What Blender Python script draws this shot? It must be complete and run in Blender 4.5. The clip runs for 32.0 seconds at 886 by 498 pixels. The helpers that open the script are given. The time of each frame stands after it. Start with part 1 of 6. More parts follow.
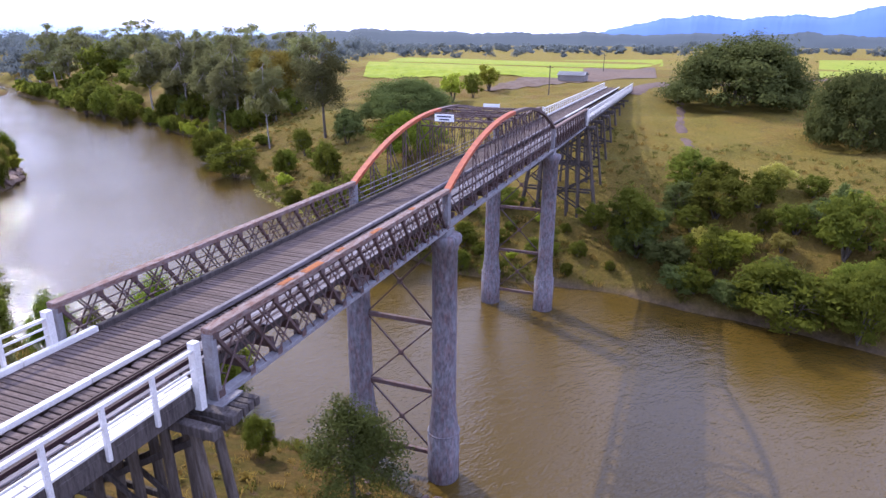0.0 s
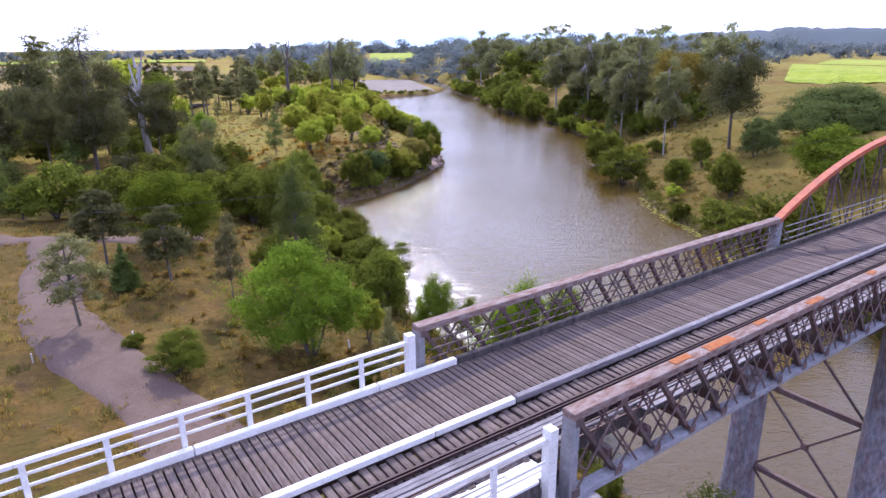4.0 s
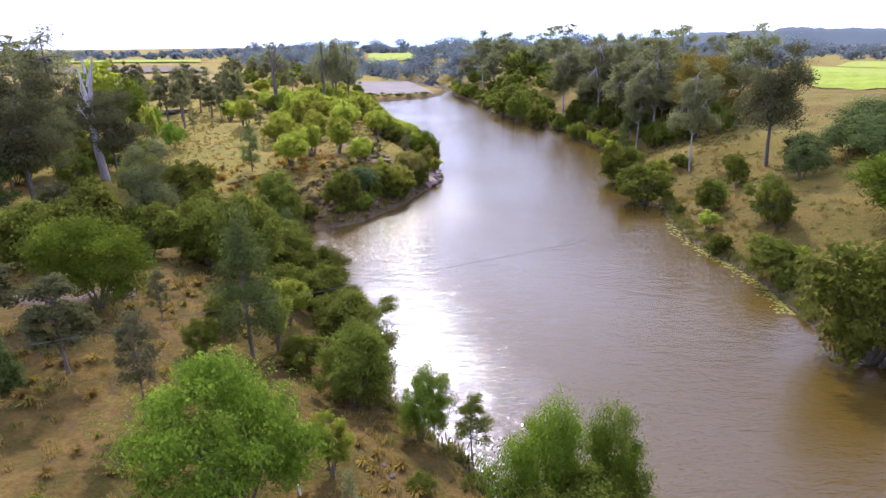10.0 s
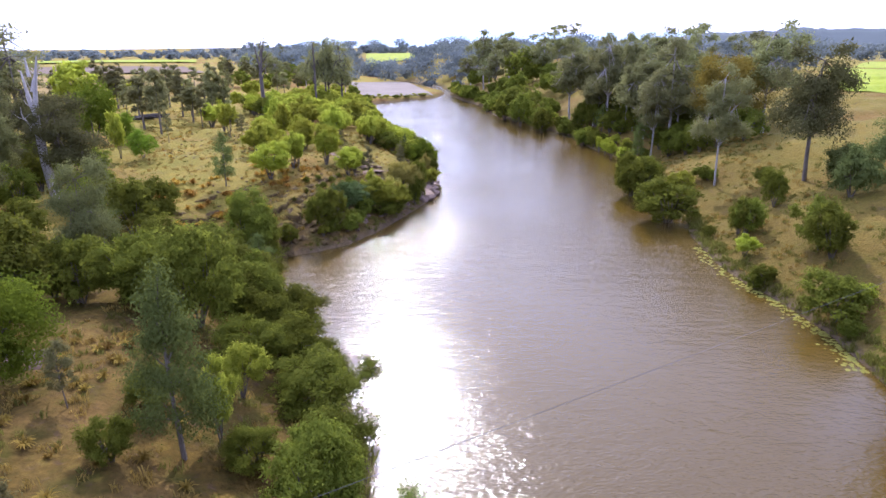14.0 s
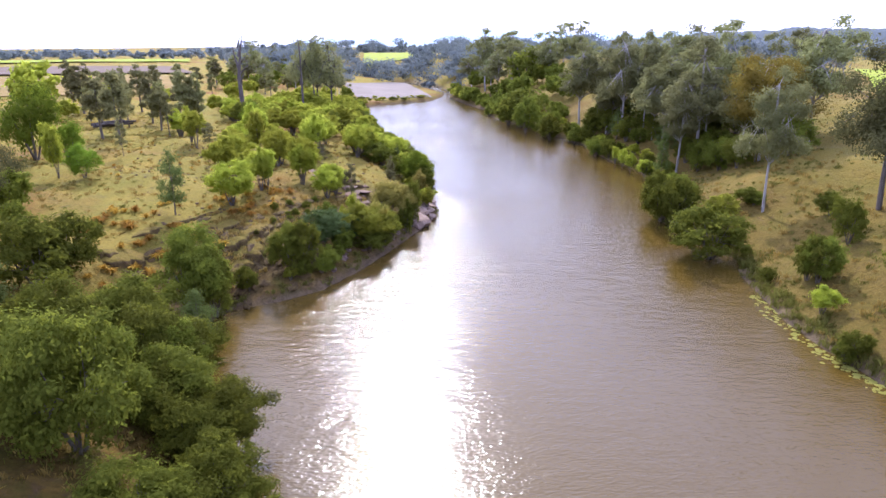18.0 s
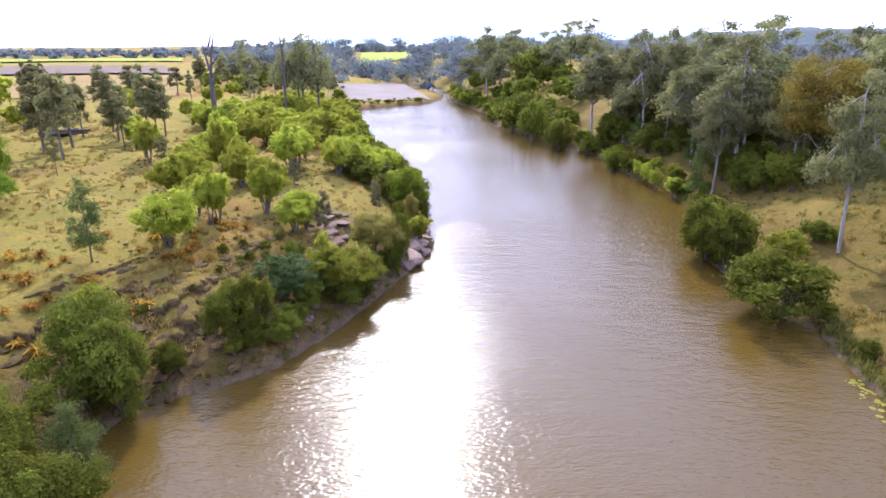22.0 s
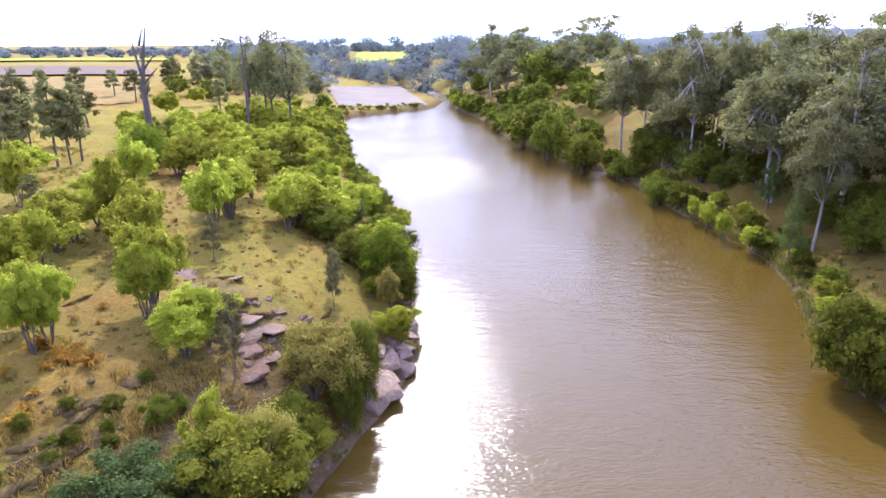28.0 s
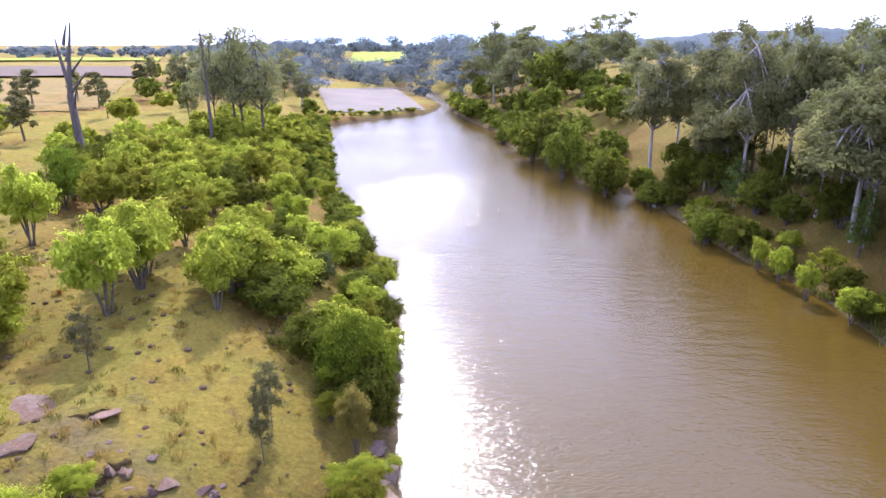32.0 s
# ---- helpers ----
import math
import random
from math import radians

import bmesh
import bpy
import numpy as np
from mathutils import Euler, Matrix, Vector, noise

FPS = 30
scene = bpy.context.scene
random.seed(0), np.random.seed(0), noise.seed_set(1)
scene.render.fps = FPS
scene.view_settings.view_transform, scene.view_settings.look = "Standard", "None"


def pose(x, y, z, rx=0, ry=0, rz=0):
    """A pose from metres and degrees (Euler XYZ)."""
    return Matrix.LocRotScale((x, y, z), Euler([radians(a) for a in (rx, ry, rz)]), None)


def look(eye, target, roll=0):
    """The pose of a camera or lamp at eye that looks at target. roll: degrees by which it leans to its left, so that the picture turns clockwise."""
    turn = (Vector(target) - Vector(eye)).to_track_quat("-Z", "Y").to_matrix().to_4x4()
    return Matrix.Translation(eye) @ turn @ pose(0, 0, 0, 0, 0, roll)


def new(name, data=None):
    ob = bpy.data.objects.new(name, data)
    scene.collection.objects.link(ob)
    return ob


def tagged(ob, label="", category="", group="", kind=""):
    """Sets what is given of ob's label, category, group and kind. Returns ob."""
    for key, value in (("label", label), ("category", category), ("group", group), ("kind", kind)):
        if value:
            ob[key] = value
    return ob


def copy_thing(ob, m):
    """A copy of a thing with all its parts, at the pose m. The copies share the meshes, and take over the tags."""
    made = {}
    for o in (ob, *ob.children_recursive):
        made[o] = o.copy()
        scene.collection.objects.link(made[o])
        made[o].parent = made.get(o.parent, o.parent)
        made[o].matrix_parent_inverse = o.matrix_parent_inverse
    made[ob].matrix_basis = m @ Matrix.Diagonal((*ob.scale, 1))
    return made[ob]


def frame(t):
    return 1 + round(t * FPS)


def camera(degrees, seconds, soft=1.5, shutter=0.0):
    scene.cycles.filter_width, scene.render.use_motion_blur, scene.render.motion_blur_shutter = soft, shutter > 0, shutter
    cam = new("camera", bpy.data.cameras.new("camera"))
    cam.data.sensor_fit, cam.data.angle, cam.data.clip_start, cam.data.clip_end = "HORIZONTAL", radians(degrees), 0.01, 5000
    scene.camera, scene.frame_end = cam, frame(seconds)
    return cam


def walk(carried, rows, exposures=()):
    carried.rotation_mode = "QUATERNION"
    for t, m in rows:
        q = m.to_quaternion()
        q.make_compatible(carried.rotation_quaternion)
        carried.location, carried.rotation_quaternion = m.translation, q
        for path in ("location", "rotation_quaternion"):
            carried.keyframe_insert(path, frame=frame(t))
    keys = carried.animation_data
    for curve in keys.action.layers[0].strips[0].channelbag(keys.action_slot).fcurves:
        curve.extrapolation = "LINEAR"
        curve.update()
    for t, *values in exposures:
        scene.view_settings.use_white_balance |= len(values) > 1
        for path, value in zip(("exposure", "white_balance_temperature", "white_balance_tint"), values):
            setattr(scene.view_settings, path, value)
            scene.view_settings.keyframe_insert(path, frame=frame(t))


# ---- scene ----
cam = camera(69.6, 32.0)
PATH = [
    (0, -16.031, -15.625, 33.555, -67.834, -18.102, -0.383),
    (0.5, -15.451, -15.406, 33.482, -63.218, -18.087, -0.300),
    (1, -14.894, -15.170, 33.441, -55.026, -18.037, -0.080),
    (1.5, -14.340, -14.741, 33.378, -46.946, -17.948, 0.128),
    (2, -13.854, -14.192, 33.305, -39.254, -17.893, 0.392),
    (2.5, -13.318, -13.571, 33.266, -34.450, -17.821, 0.485),
    (3, -12.810, -12.885, 33.219, -33.994, -17.828, 0.582),
    (3.5, -12.051, -11.828, 33.273, -33.989, -17.838, 0.578),
    (4.5, -10.570, -9.760, 33.365, -33.981, -17.860, 0.570),
    (5.5, -9.017, -7.602, 33.491, -33.970, -17.875, 0.559),
    (6, -8.169, -6.434, 33.589, -33.962, -17.874, 0.549),
    (7, -6.336, -3.926, 33.852, -33.942, -17.856, 0.522),
    (8, -4.265, -1.319, 34.038, -33.962, -17.847, 0.489),
    (9, -2.199, 1.798, 34.035, -33.955, -17.868, 0.477),
    (10, -0.095, 5.116, 33.953, -33.938, -17.895, 0.474),
    (11, 2.010, 8.186, 33.895, -33.936, -17.900, 0.465),
    (12, 4.129, 11.159, 33.826, -33.940, -17.893, 0.455),
    (13, 6.417, 14.319, 33.759, -33.944, -17.883, 0.444),
    (14, 9.031, 17.954, 33.703, -33.945, -17.881, 0.430),
    (15, 12.068, 22.216, 33.668, -33.940, -17.891, 0.414),
    (16, 15.379, 26.857, 33.641, -33.933, -17.905, 0.395),
    (17, 18.743, 31.562, 33.605, -33.926, -17.919, 0.375),
    (18, 22.095, 36.226, 33.553, -33.920, -17.930, 0.355),
    (19, 25.499, 40.955, 33.492, -33.914, -17.940, 0.333),
    (20, 28.934, 45.748, 33.430, -33.909, -17.950, 0.312),
    (21, 32.361, 50.569, 33.364, -33.905, -17.957, 0.292),
    (22, 35.797, 55.430, 33.293, -33.901, -17.962, 0.272),
    (23, 39.304, 60.407, 33.228, -33.897, -17.967, 0.252),
    (24, 42.940, 65.575, 33.180, -33.893, -17.974, 0.232),
    (25, 46.764, 71.013, 33.153, -33.887, -17.983, 0.210),
    (26, 50.728, 76.661, 33.142, -33.881, -17.994, 0.188),
    (27, 54.739, 82.389, 33.139, -33.876, -18.004, 0.167),
    (28, 58.701, 88.065, 33.140, -33.873, -18.011, 0.150),
    (29, 62.584, 93.657, 33.155, -33.874, -18.013, 0.140),
    (30, 66.476, 99.266, 33.151, -33.875, -18.015, 0.129),
    (31, 70.423, 104.940, 33.078, -33.872, -18.019, 0.108),
    (32, 74.387, 110.636, 32.983, -33.867, -18.024, 0.085),
]
walk(cam, [(t, pose(x, y, z, 90 + pitch, roll, yaw)) for t, x, y, z, yaw, pitch, roll in PATH],
     exposures=[(0, 0.22, 6050, 15), (6, 0.32, 6050, 15), (14, 0.48, 6050, 15), (21, 0.66, 6050, 15), (29, 0.84, 6080, 15), (32, 0.74, 6050, 15)])


# ---- light: a high hazy sun ahead of the camera, bright sky ----
SUN_AZ, SUN_EL = 30.0, 43.0  # degrees from +y towards +x, and above the horizon
world = bpy.data.worlds.new("world")
scene.world = world
world.use_nodes = True
wn, wl = world.node_tree.nodes, world.node_tree.links
sky = wn.new("ShaderNodeTexSky")
sky.sky_type, sky.sun_disc = "NISHITA", False
sky.sun_elevation, sky.sun_rotation = radians(SUN_EL), radians(SUN_AZ)
sky.air_density, sky.dust_density, sky.ozone_density = 1.0, 2.6, 1.8
wn["Background"].inputs["Strength"].default_value = 0.15
haze = wn.new("ShaderNodeMix")
haze.data_type = "RGBA"
haze.inputs["Factor"].default_value, haze.inputs["B"].default_value = 0.6, (12.3, 13.7, 22.5, 1)
wl.new(sky.outputs["Color"], haze.inputs["A"])
wl.new(haze.outputs["Result"], wn["Background"].inputs["Color"])
sun = new("sun", bpy.data.lights.new("sun", "SUN"))
sun.data.energy, sun.data.angle, sun.data.color = 4.3, radians(0.6), (1.0, 0.965, 0.91)
sd = Vector((math.sin(radians(SUN_AZ)) * math.cos(radians(SUN_EL)), math.cos(radians(SUN_AZ)) * math.cos(radians(SUN_EL)), math.sin(radians(SUN_EL))))
sun.matrix_world = look(sd * 400, (0, 0, 0))

# ---- materials ----
def material(name, colour, rough=0.8, metal=0.0, spots=None, scale=1.0, amount=0.6, bump=0.0, bump_scale=None, grain=None, vary=0.0, streak=None):
    """A surface: base colour, a second colour in noisy patches, fine grain, bump, and a shift from piece to piece."""
    m = bpy.data.materials.new(name)
    m.use_nodes = True
    n, l = m.node_tree.nodes, m.node_tree.links
    b = n["Principled BSDF"]
    b.inputs["Roughness"].default_value, b.inputs["Metallic"].default_value = rough, metal
    if rough > 0.8:
        b.inputs["Specular IOR Level"].default_value = 0.15
    co = n.new("ShaderNodeTexCoord")
    where = co.outputs["Object"]
    if streak:
        mp = n.new("ShaderNodeMapping")
        mp.inputs["Scale"].default_value = streak
        l.new(where, mp.inputs["Vector"])
        where = mp.outputs["Vector"]
    base = n.new("ShaderNodeRGB")
    base.outputs[0].default_value = (*colour, 1)
    out = base.outputs[0]

    def noise_fac(sc, lo, hi, detail=6.0):
        t = n.new("ShaderNodeTexNoise")
        t.inputs["Scale"].default_value, t.inputs["Detail"].default_value, t.inputs["Roughness"].default_value = sc, detail, 0.62
        r = n.new("ShaderNodeMapRange")
        r.inputs["From Min"].default_value, r.inputs["From Max"].default_value = lo, hi
        l.new(where, t.inputs["Vector"])
        l.new(t.outputs["Fac"], r.inputs["Value"])
        return r.outputs["Result"], t

    def mixed(a, bcol, fac, kind="MIX"):
        x = n.new("ShaderNodeMix")
        x.data_type, x.blend_type = "RGBA", kind
        l.new(fac, x.inputs["Factor"])
        l.new(a, x.inputs["A"])
        if isinstance(bcol, tuple):
            x.inputs["B"].default_value = (*bcol, 1)
        else:
            l.new(bcol, x.inputs["B"])
        return x.outputs["Result"]

    for i, s in enumerate(spots or []):
        f, _ = noise_fac(scale * (1.0 + 1.7 * i), 0.5 - 0.12, 0.5 + 0.16)
        g = n.new("ShaderNodeMath")
        g.operation = "MULTIPLY"
        g.inputs[1].default_value = amount
        l.new(f, g.inputs[0])
        out = mixed(out, s, g.outputs[0])
    f, t = noise_fac(grain or scale * 14, 0.25, 0.75, 8.0)
    hs = n.new("ShaderNodeHueSaturation")
    mr = n.new("ShaderNodeMapRange")
    mr.inputs["To Min"].default_value, mr.inputs["To Max"].default_value = 0.72, 1.28
    l.new(f, mr.inputs["Value"])
    val = mr.outputs["Result"]
    if vary:
        oi = n.new("ShaderNodeObjectInfo")
        gm = n.new("ShaderNodeNewGeometry")
        ad = n.new("ShaderNodeMath")
        ad.operation = "ADD"
        l.new(oi.outputs["Random"], ad.inputs[0])
        l.new(gm.outputs["Random Per Island"], ad.inputs[1])
        vr = n.new("ShaderNodeMapRange")
        vr.inputs["From Max"].default_value = 2.0
        vr.inputs["To Min"].default_value, vr.inputs["To Max"].default_value = 1 - vary, 1 + vary
        l.new(ad.outputs[0], vr.inputs["Value"])
        mu = n.new("ShaderNodeMath")
        mu.operation = "MULTIPLY"
        l.new(val, mu.inputs[0])
        l.new(vr.outputs["Result"], mu.inputs[1])
        val = mu.outputs[0]
    l.new(val, hs.inputs["Value"])
    l.new(out, hs.inputs["Color"])
    l.new(hs.outputs["Color"], b.inputs["Base Color"])
    if bump:
        bf, _ = noise_fac(bump_scale or scale * 8, 0.2, 0.8, 6.0)
        bp = n.new("ShaderNodeBump")
        bp.inputs["Strength"].default_value, bp.inputs["Distance"].default_value = min(bump, 1.0), max(bump, 0.02)
        l.new(bf, bp.inputs["Height"])
        l.new(bp.outputs["Normal"], b.inputs["Normal"])
    return m


def leaf_material(name, colour, other, glow=0.45, rough=0.85):
    """Leaves: two greens from clump to clump and from plant to plant, with light passing through."""
    m = bpy.data.materials.new(name)
    m.use_nodes = True
    n, l = m.node_tree.nodes, m.node_tree.links
    b = n["Principled BSDF"]
    b.inputs["Roughness"].default_value = rough
    b.inputs["Specular IOR Level"].default_value = 0.05
    gm, oi = n.new("ShaderNodeNewGeometry"), n.new("ShaderNodeObjectInfo")
    mx = n.new("ShaderNodeMix")
    mx.data_type = "RGBA"
    mx.inputs["A"].default_value, mx.inputs["B"].default_value = (*colour, 1), (*other, 1)
    even = n.new("ShaderNodeMapRange")
    even.inputs["To Min"].default_value, even.inputs["To Max"].default_value = 0.3, 0.75
    l.new(gm.outputs["Random Per Island"], even.inputs["Value"])
    l.new(even.outputs["Result"], mx.inputs["Factor"])
    hs = n.new("ShaderNodeHueSaturation")
    vr = n.new("ShaderNodeMapRange")
    vr.inputs["To Min"].default_value, vr.inputs["To Max"].default_value = 0.7, 1.3
    l.new(oi.outputs["Random"], vr.inputs["Value"])
    hr = n.new("ShaderNodeMapRange")
    hr.inputs["To Min"].default_value, hr.inputs["To Max"].default_value = 0.485, 0.512
    l.new(oi.outputs["Random"], hr.inputs["Value"])
    l.new(hr.outputs["Result"], hs.inputs["Hue"])
    l.new(vr.outputs["Result"], hs.inputs["Value"])
    l.new(mx.outputs["Result"], hs.inputs["Color"])
    l.new(hs.outputs["Color"], b.inputs["Base Color"])
    tr = n.new("ShaderNodeBsdfTranslucent")
    l.new(hs.outputs["Color"], tr.inputs["Color"])
    ms = n.new("ShaderNodeMixShader")
    ms.inputs["Fac"].default_value = glow
    l.new(b.outputs["BSDF"], ms.inputs[1])
    l.new(tr.outputs["BSDF"], ms.inputs[2])
    l.new(ms.outputs["Shader"], n["Material Output"].inputs["Surface"])
    return m


M_PLANK = material("weathered_planks", (0.08, 0.055, 0.044), 0.9, spots=[(0.04, 0.027, 0.022), (0.15, 0.115, 0.1)], scale=0.9, amount=0.75, bump=0.25, vary=0.45, streak=(5, 0.6, 5), grain=22)
M_PLANK_X = material("weathered_long_planks", (0.15, 0.13, 0.132), 0.85, spots=[(0.075, 0.06, 0.06), (0.25, 0.225, 0.225)], scale=0.9, amount=0.75, bump=0.25, vary=0.4, streak=(0.6, 5, 5), grain=22)
M_TIMBER = material("old_dark_timber", (0.06, 0.048, 0.043), 0.9, spots=[(0.022, 0.018, 0.016), (0.13, 0.11, 0.1)], scale=0.8, bump=0.3, vary=0.25, streak=(4, 4, 0.5))
M_PALE_TIMBER = material("grey_pile_timber", (0.085, 0.064, 0.05), 0.9, spots=[(0.035, 0.026, 0.02), (0.16, 0.135, 0.115)], scale=0.7, bump=0.3, vary=0.25, streak=(4, 4, 0.4))
M_WHITE = material("white_painted_timber", (0.62, 0.58, 0.53), 0.6, spots=[(0.42, 0.39, 0.365), (0.68, 0.665, 0.64)], scale=1.6, amount=0.45, bump=0.08, vary=0.1)
M_WORN_WHITE = material("worn_white_planks", (0.6, 0.565, 0.525), 0.75, spots=[(0.24, 0.2, 0.18), (0.66, 0.645, 0.62)], scale=1.0, amount=0.78, bump=0.15, vary=0.3, streak=(0.5, 5, 5))
M_IRON = material("rust_stained_iron", (0.085, 0.048, 0.042), 0.75, 0.15, spots=[(0.095, 0.033, 0.02), (0.14, 0.105, 0.1)], scale=1.3, amount=0.7, bump=0.08, vary=0.25)
M_GREY_IRON = material("grey_painted_iron", (0.185, 0.175, 0.18), 0.85, 0.0, spots=[(0.12, 0.08, 0.068), (0.26, 0.255, 0.26)], scale=1.5, amount=0.6, bump=0.05, vary=0.15)
M_CHORD = material("flaking_chord_paint", (0.14, 0.085, 0.066), 0.85, 0.0, spots=[(0.125, 0.048, 0.028), (0.25, 0.208, 0.19)], scale=1.4, amount=0.8, bump=0.1, vary=0.1, streak=(0.6, 2, 2))
M_RED = material("red_oxide_paint", (0.33, 0.055, 0.014), 0.7, 0.0, spots=[(0.17, 0.045, 0.025), (0.4, 0.1, 0.03)], scale=0.9, amount=0.65, bump=0.06)
M_RAIL = material("rusty_rail", (0.04, 0.014, 0.014), 0.7, 0.2, spots=[(0.028, 0.013, 0.013)], scale=3.0, bump=0.05)
M_CONCRETE = material("stained_concrete", (0.21, 0.198, 0.212), 0.85, spots=[(0.12, 0.11, 0.115), (0.2, 0.075, 0.055), (0.28, 0.265, 0.28), (0.05, 0.045, 0.048)], scale=0.55, amount=0.6, bump=0.06, bump_scale=4, streak=(1.3, 1.3, 0.55), grain=4)
M_BARK = material("grey_bark", (0.11, 0.088, 0.068), 0.9, spots=[(0.055, 0.042, 0.033), (0.2, 0.17, 0.14)], scale=1.4, bump=0.3, streak=(2, 2, 0.4))
M_PALE_BARK = material("pale_gum_bark", (0.3, 0.265, 0.235), 0.85, spots=[(0.13, 0.105, 0.09), (0.42, 0.39, 0.36)], scale=0.9, bump=0.15, streak=(2, 2, 0.3))
M_DEAD = material("grey_dead_wood", (0.085, 0.066, 0.056), 0.85, spots=[(0.045, 0.034, 0.03), (0.16, 0.135, 0.12)], scale=0.9, bump=0.2, streak=(2, 2, 0.3))
M_ROAD = material("gravel_track", (0.118, 0.077, 0.058), 0.95, spots=[(0.076, 0.05, 0.038), (0.142, 0.098, 0.076)], scale=0.25, amount=0.6, bump=0.15, bump_scale=9, grain=7)
M_SAND = material("dry_river_sand", (0.2, 0.16, 0.13), 0.95, spots=[(0.12, 0.096, 0.08), (0.19, 0.155, 0.13)], scale=0.05, amount=0.6, bump=0.1, bump_scale=1.5, grain=2)
M_CROP = material("young_green_crop", (0.21, 0.245, 0.012), 0.9, spots=[(0.27, 0.255, 0.03), (0.15, 0.2, 0.012)], scale=0.02, amount=0.6, bump=0.3, bump_scale=1.2, grain=0.5)
M_FALLOW = material("bare_ploughed_soil", (0.13, 0.082, 0.052), 0.95, spots=[(0.085, 0.062, 0.05), (0.135, 0.1, 0.075)], scale=0.03, amount=0.6, bump=0.3, bump_scale=1.0, grain=0.6)
M_CLOD = material("dark_red_clods", (0.1, 0.062, 0.036), 0.95, spots=[(0.065, 0.04, 0.025)], scale=1.0, bump=0.3, vary=0.3)
M_HAY = material("dry_yellow_pasture", (0.22, 0.135, 0.035), 0.95, spots=[(0.17, 0.1, 0.03), (0.15, 0.125, 0.03)], scale=0.03, amount=0.6, bump=0.3, bump_scale=1.0, grain=0.6)
M_ROCK = material("river_rock", (0.13, 0.085, 0.066), 0.9, spots=[(0.06, 0.036, 0.028), (0.19, 0.14, 0.115)], scale=0.6, bump=0.4, vary=0.3)
M_LEDGE = material("pinkish_bedrock", (0.16, 0.09, 0.06), 0.9, spots=[(0.07, 0.042, 0.028), (0.2, 0.145, 0.11)], scale=0.8, amount=0.75, bump=0.4, bump_scale=5, vary=0.3)
M_EARTH = material("slumped_red_earth", (0.075, 0.045, 0.02), 0.95, spots=[(0.035, 0.021, 0.011), (0.14, 0.1, 0.03)], scale=0.5, amount=0.75, bump=0.4, bump_scale=4)
M_BOULDER = material("pale_pinkish_boulder", (0.21, 0.14, 0.1), 0.9, spots=[(0.11, 0.072, 0.052), (0.3, 0.22, 0.175)], scale=0.7, amount=0.7, bump=0.4, bump_scale=5, vary=0.25)
M_SIGN = material("white_sign_board", (0.82, 0.82, 0.82), 0.5, spots=[(0.65, 0.64, 0.62)], scale=2.0, amount=0.3)
M_LETTER = material("dark_sign_bars", (0.05, 0.05, 0.07), 0.6)
M_WIRE = material("dark_wire", (0.06, 0.052, 0.046), 0.7, 0.0)
M_ROOF = material("dull_metal_roof", (0.3, 0.3, 0.31), 0.6, 0.2, spots=[(0.22, 0.2, 0.19)], scale=0.5, amount=0.4)
M_WALL = material("weathered_shed_wall", (0.24, 0.215, 0.19), 0.85, spots=[(0.16, 0.14, 0.12)], scale=0.5, amount=0.4)
L_WILLOW = leaf_material("bright_willow_leaves", (0.205, 0.235, 0.024), (0.42, 0.425, 0.056), 0.7)
L_SHRUB = leaf_material("dark_shrub_leaves", (0.083, 0.1, 0.014), (0.19, 0.2, 0.028), 0.63)
L_GUM = leaf_material("grey_green_gum_leaves", (0.145, 0.152, 0.055), (0.265, 0.258, 0.105), 0.56)
L_DARK = leaf_material("dark_olive_gum_leaves", (0.075, 0.078, 0.026), (0.15, 0.142, 0.052), 0.5)
L_DOME = leaf_material("soft_green_dome_leaves", (0.085, 0.135, 0.012), (0.2, 0.26, 0.026), 0.62)
L_GOLD = leaf_material("golden_gum_leaves", (0.2, 0.168, 0.026), (0.31, 0.25, 0.045), 0.55)
L_OAK = leaf_material("river_oak_needles", (0.065, 0.085, 0.022), (0.13, 0.148, 0.038), 0.56)
L_OLIVE = leaf_material("olive_tree_leaves", (0.14, 0.14, 0.05), (0.23, 0.21, 0.085), 0.58)
L_FIG = leaf_material("dark_fig_leaves", (0.07, 0.095, 0.026), (0.15, 0.16, 0.045), 0.45)
# far woods: aerial haze painted into the leaves as pale blue-grey
L_HAZED_WOOD = leaf_material("hazed_far_wood_leaves", (0.15, 0.175, 0.175), (0.21, 0.235, 0.225), 0.45)
L_TUFT = leaf_material("golden_tussock", (0.2, 0.125, 0.032), (0.3, 0.2, 0.058), 0.4)
L_BRACKEN = leaf_material("dry_bracken", (0.2, 0.13, 0.03), (0.3, 0.205, 0.046), 0.5)
L_RUST = leaf_material("rusty_bracken", (0.3, 0.165, 0.028), (0.43, 0.26, 0.045), 0.55)
L_GREEN_TUFT = leaf_material("green_tussock", (0.1, 0.1, 0.02), (0.165, 0.15, 0.035), 0.42)
L_YELLOW = leaf_material("yellow_green_leaves", (0.16, 0.18, 0.022), (0.35, 0.345, 0.045), 0.64)
L_BLUE = leaf_material("blue_green_broad_leaves", (0.05, 0.074, 0.02), (0.105, 0.14, 0.04), 0.4, 0.6)
L_SAGE = leaf_material("pale_olive_leaves", (0.23, 0.21, 0.045), (0.42, 0.36, 0.085), 0.66)
L_LILY = leaf_material("floating_lily_pads", (0.15, 0.16, 0.03), (0.3, 0.27, 0.06), 0.2, 0.4)


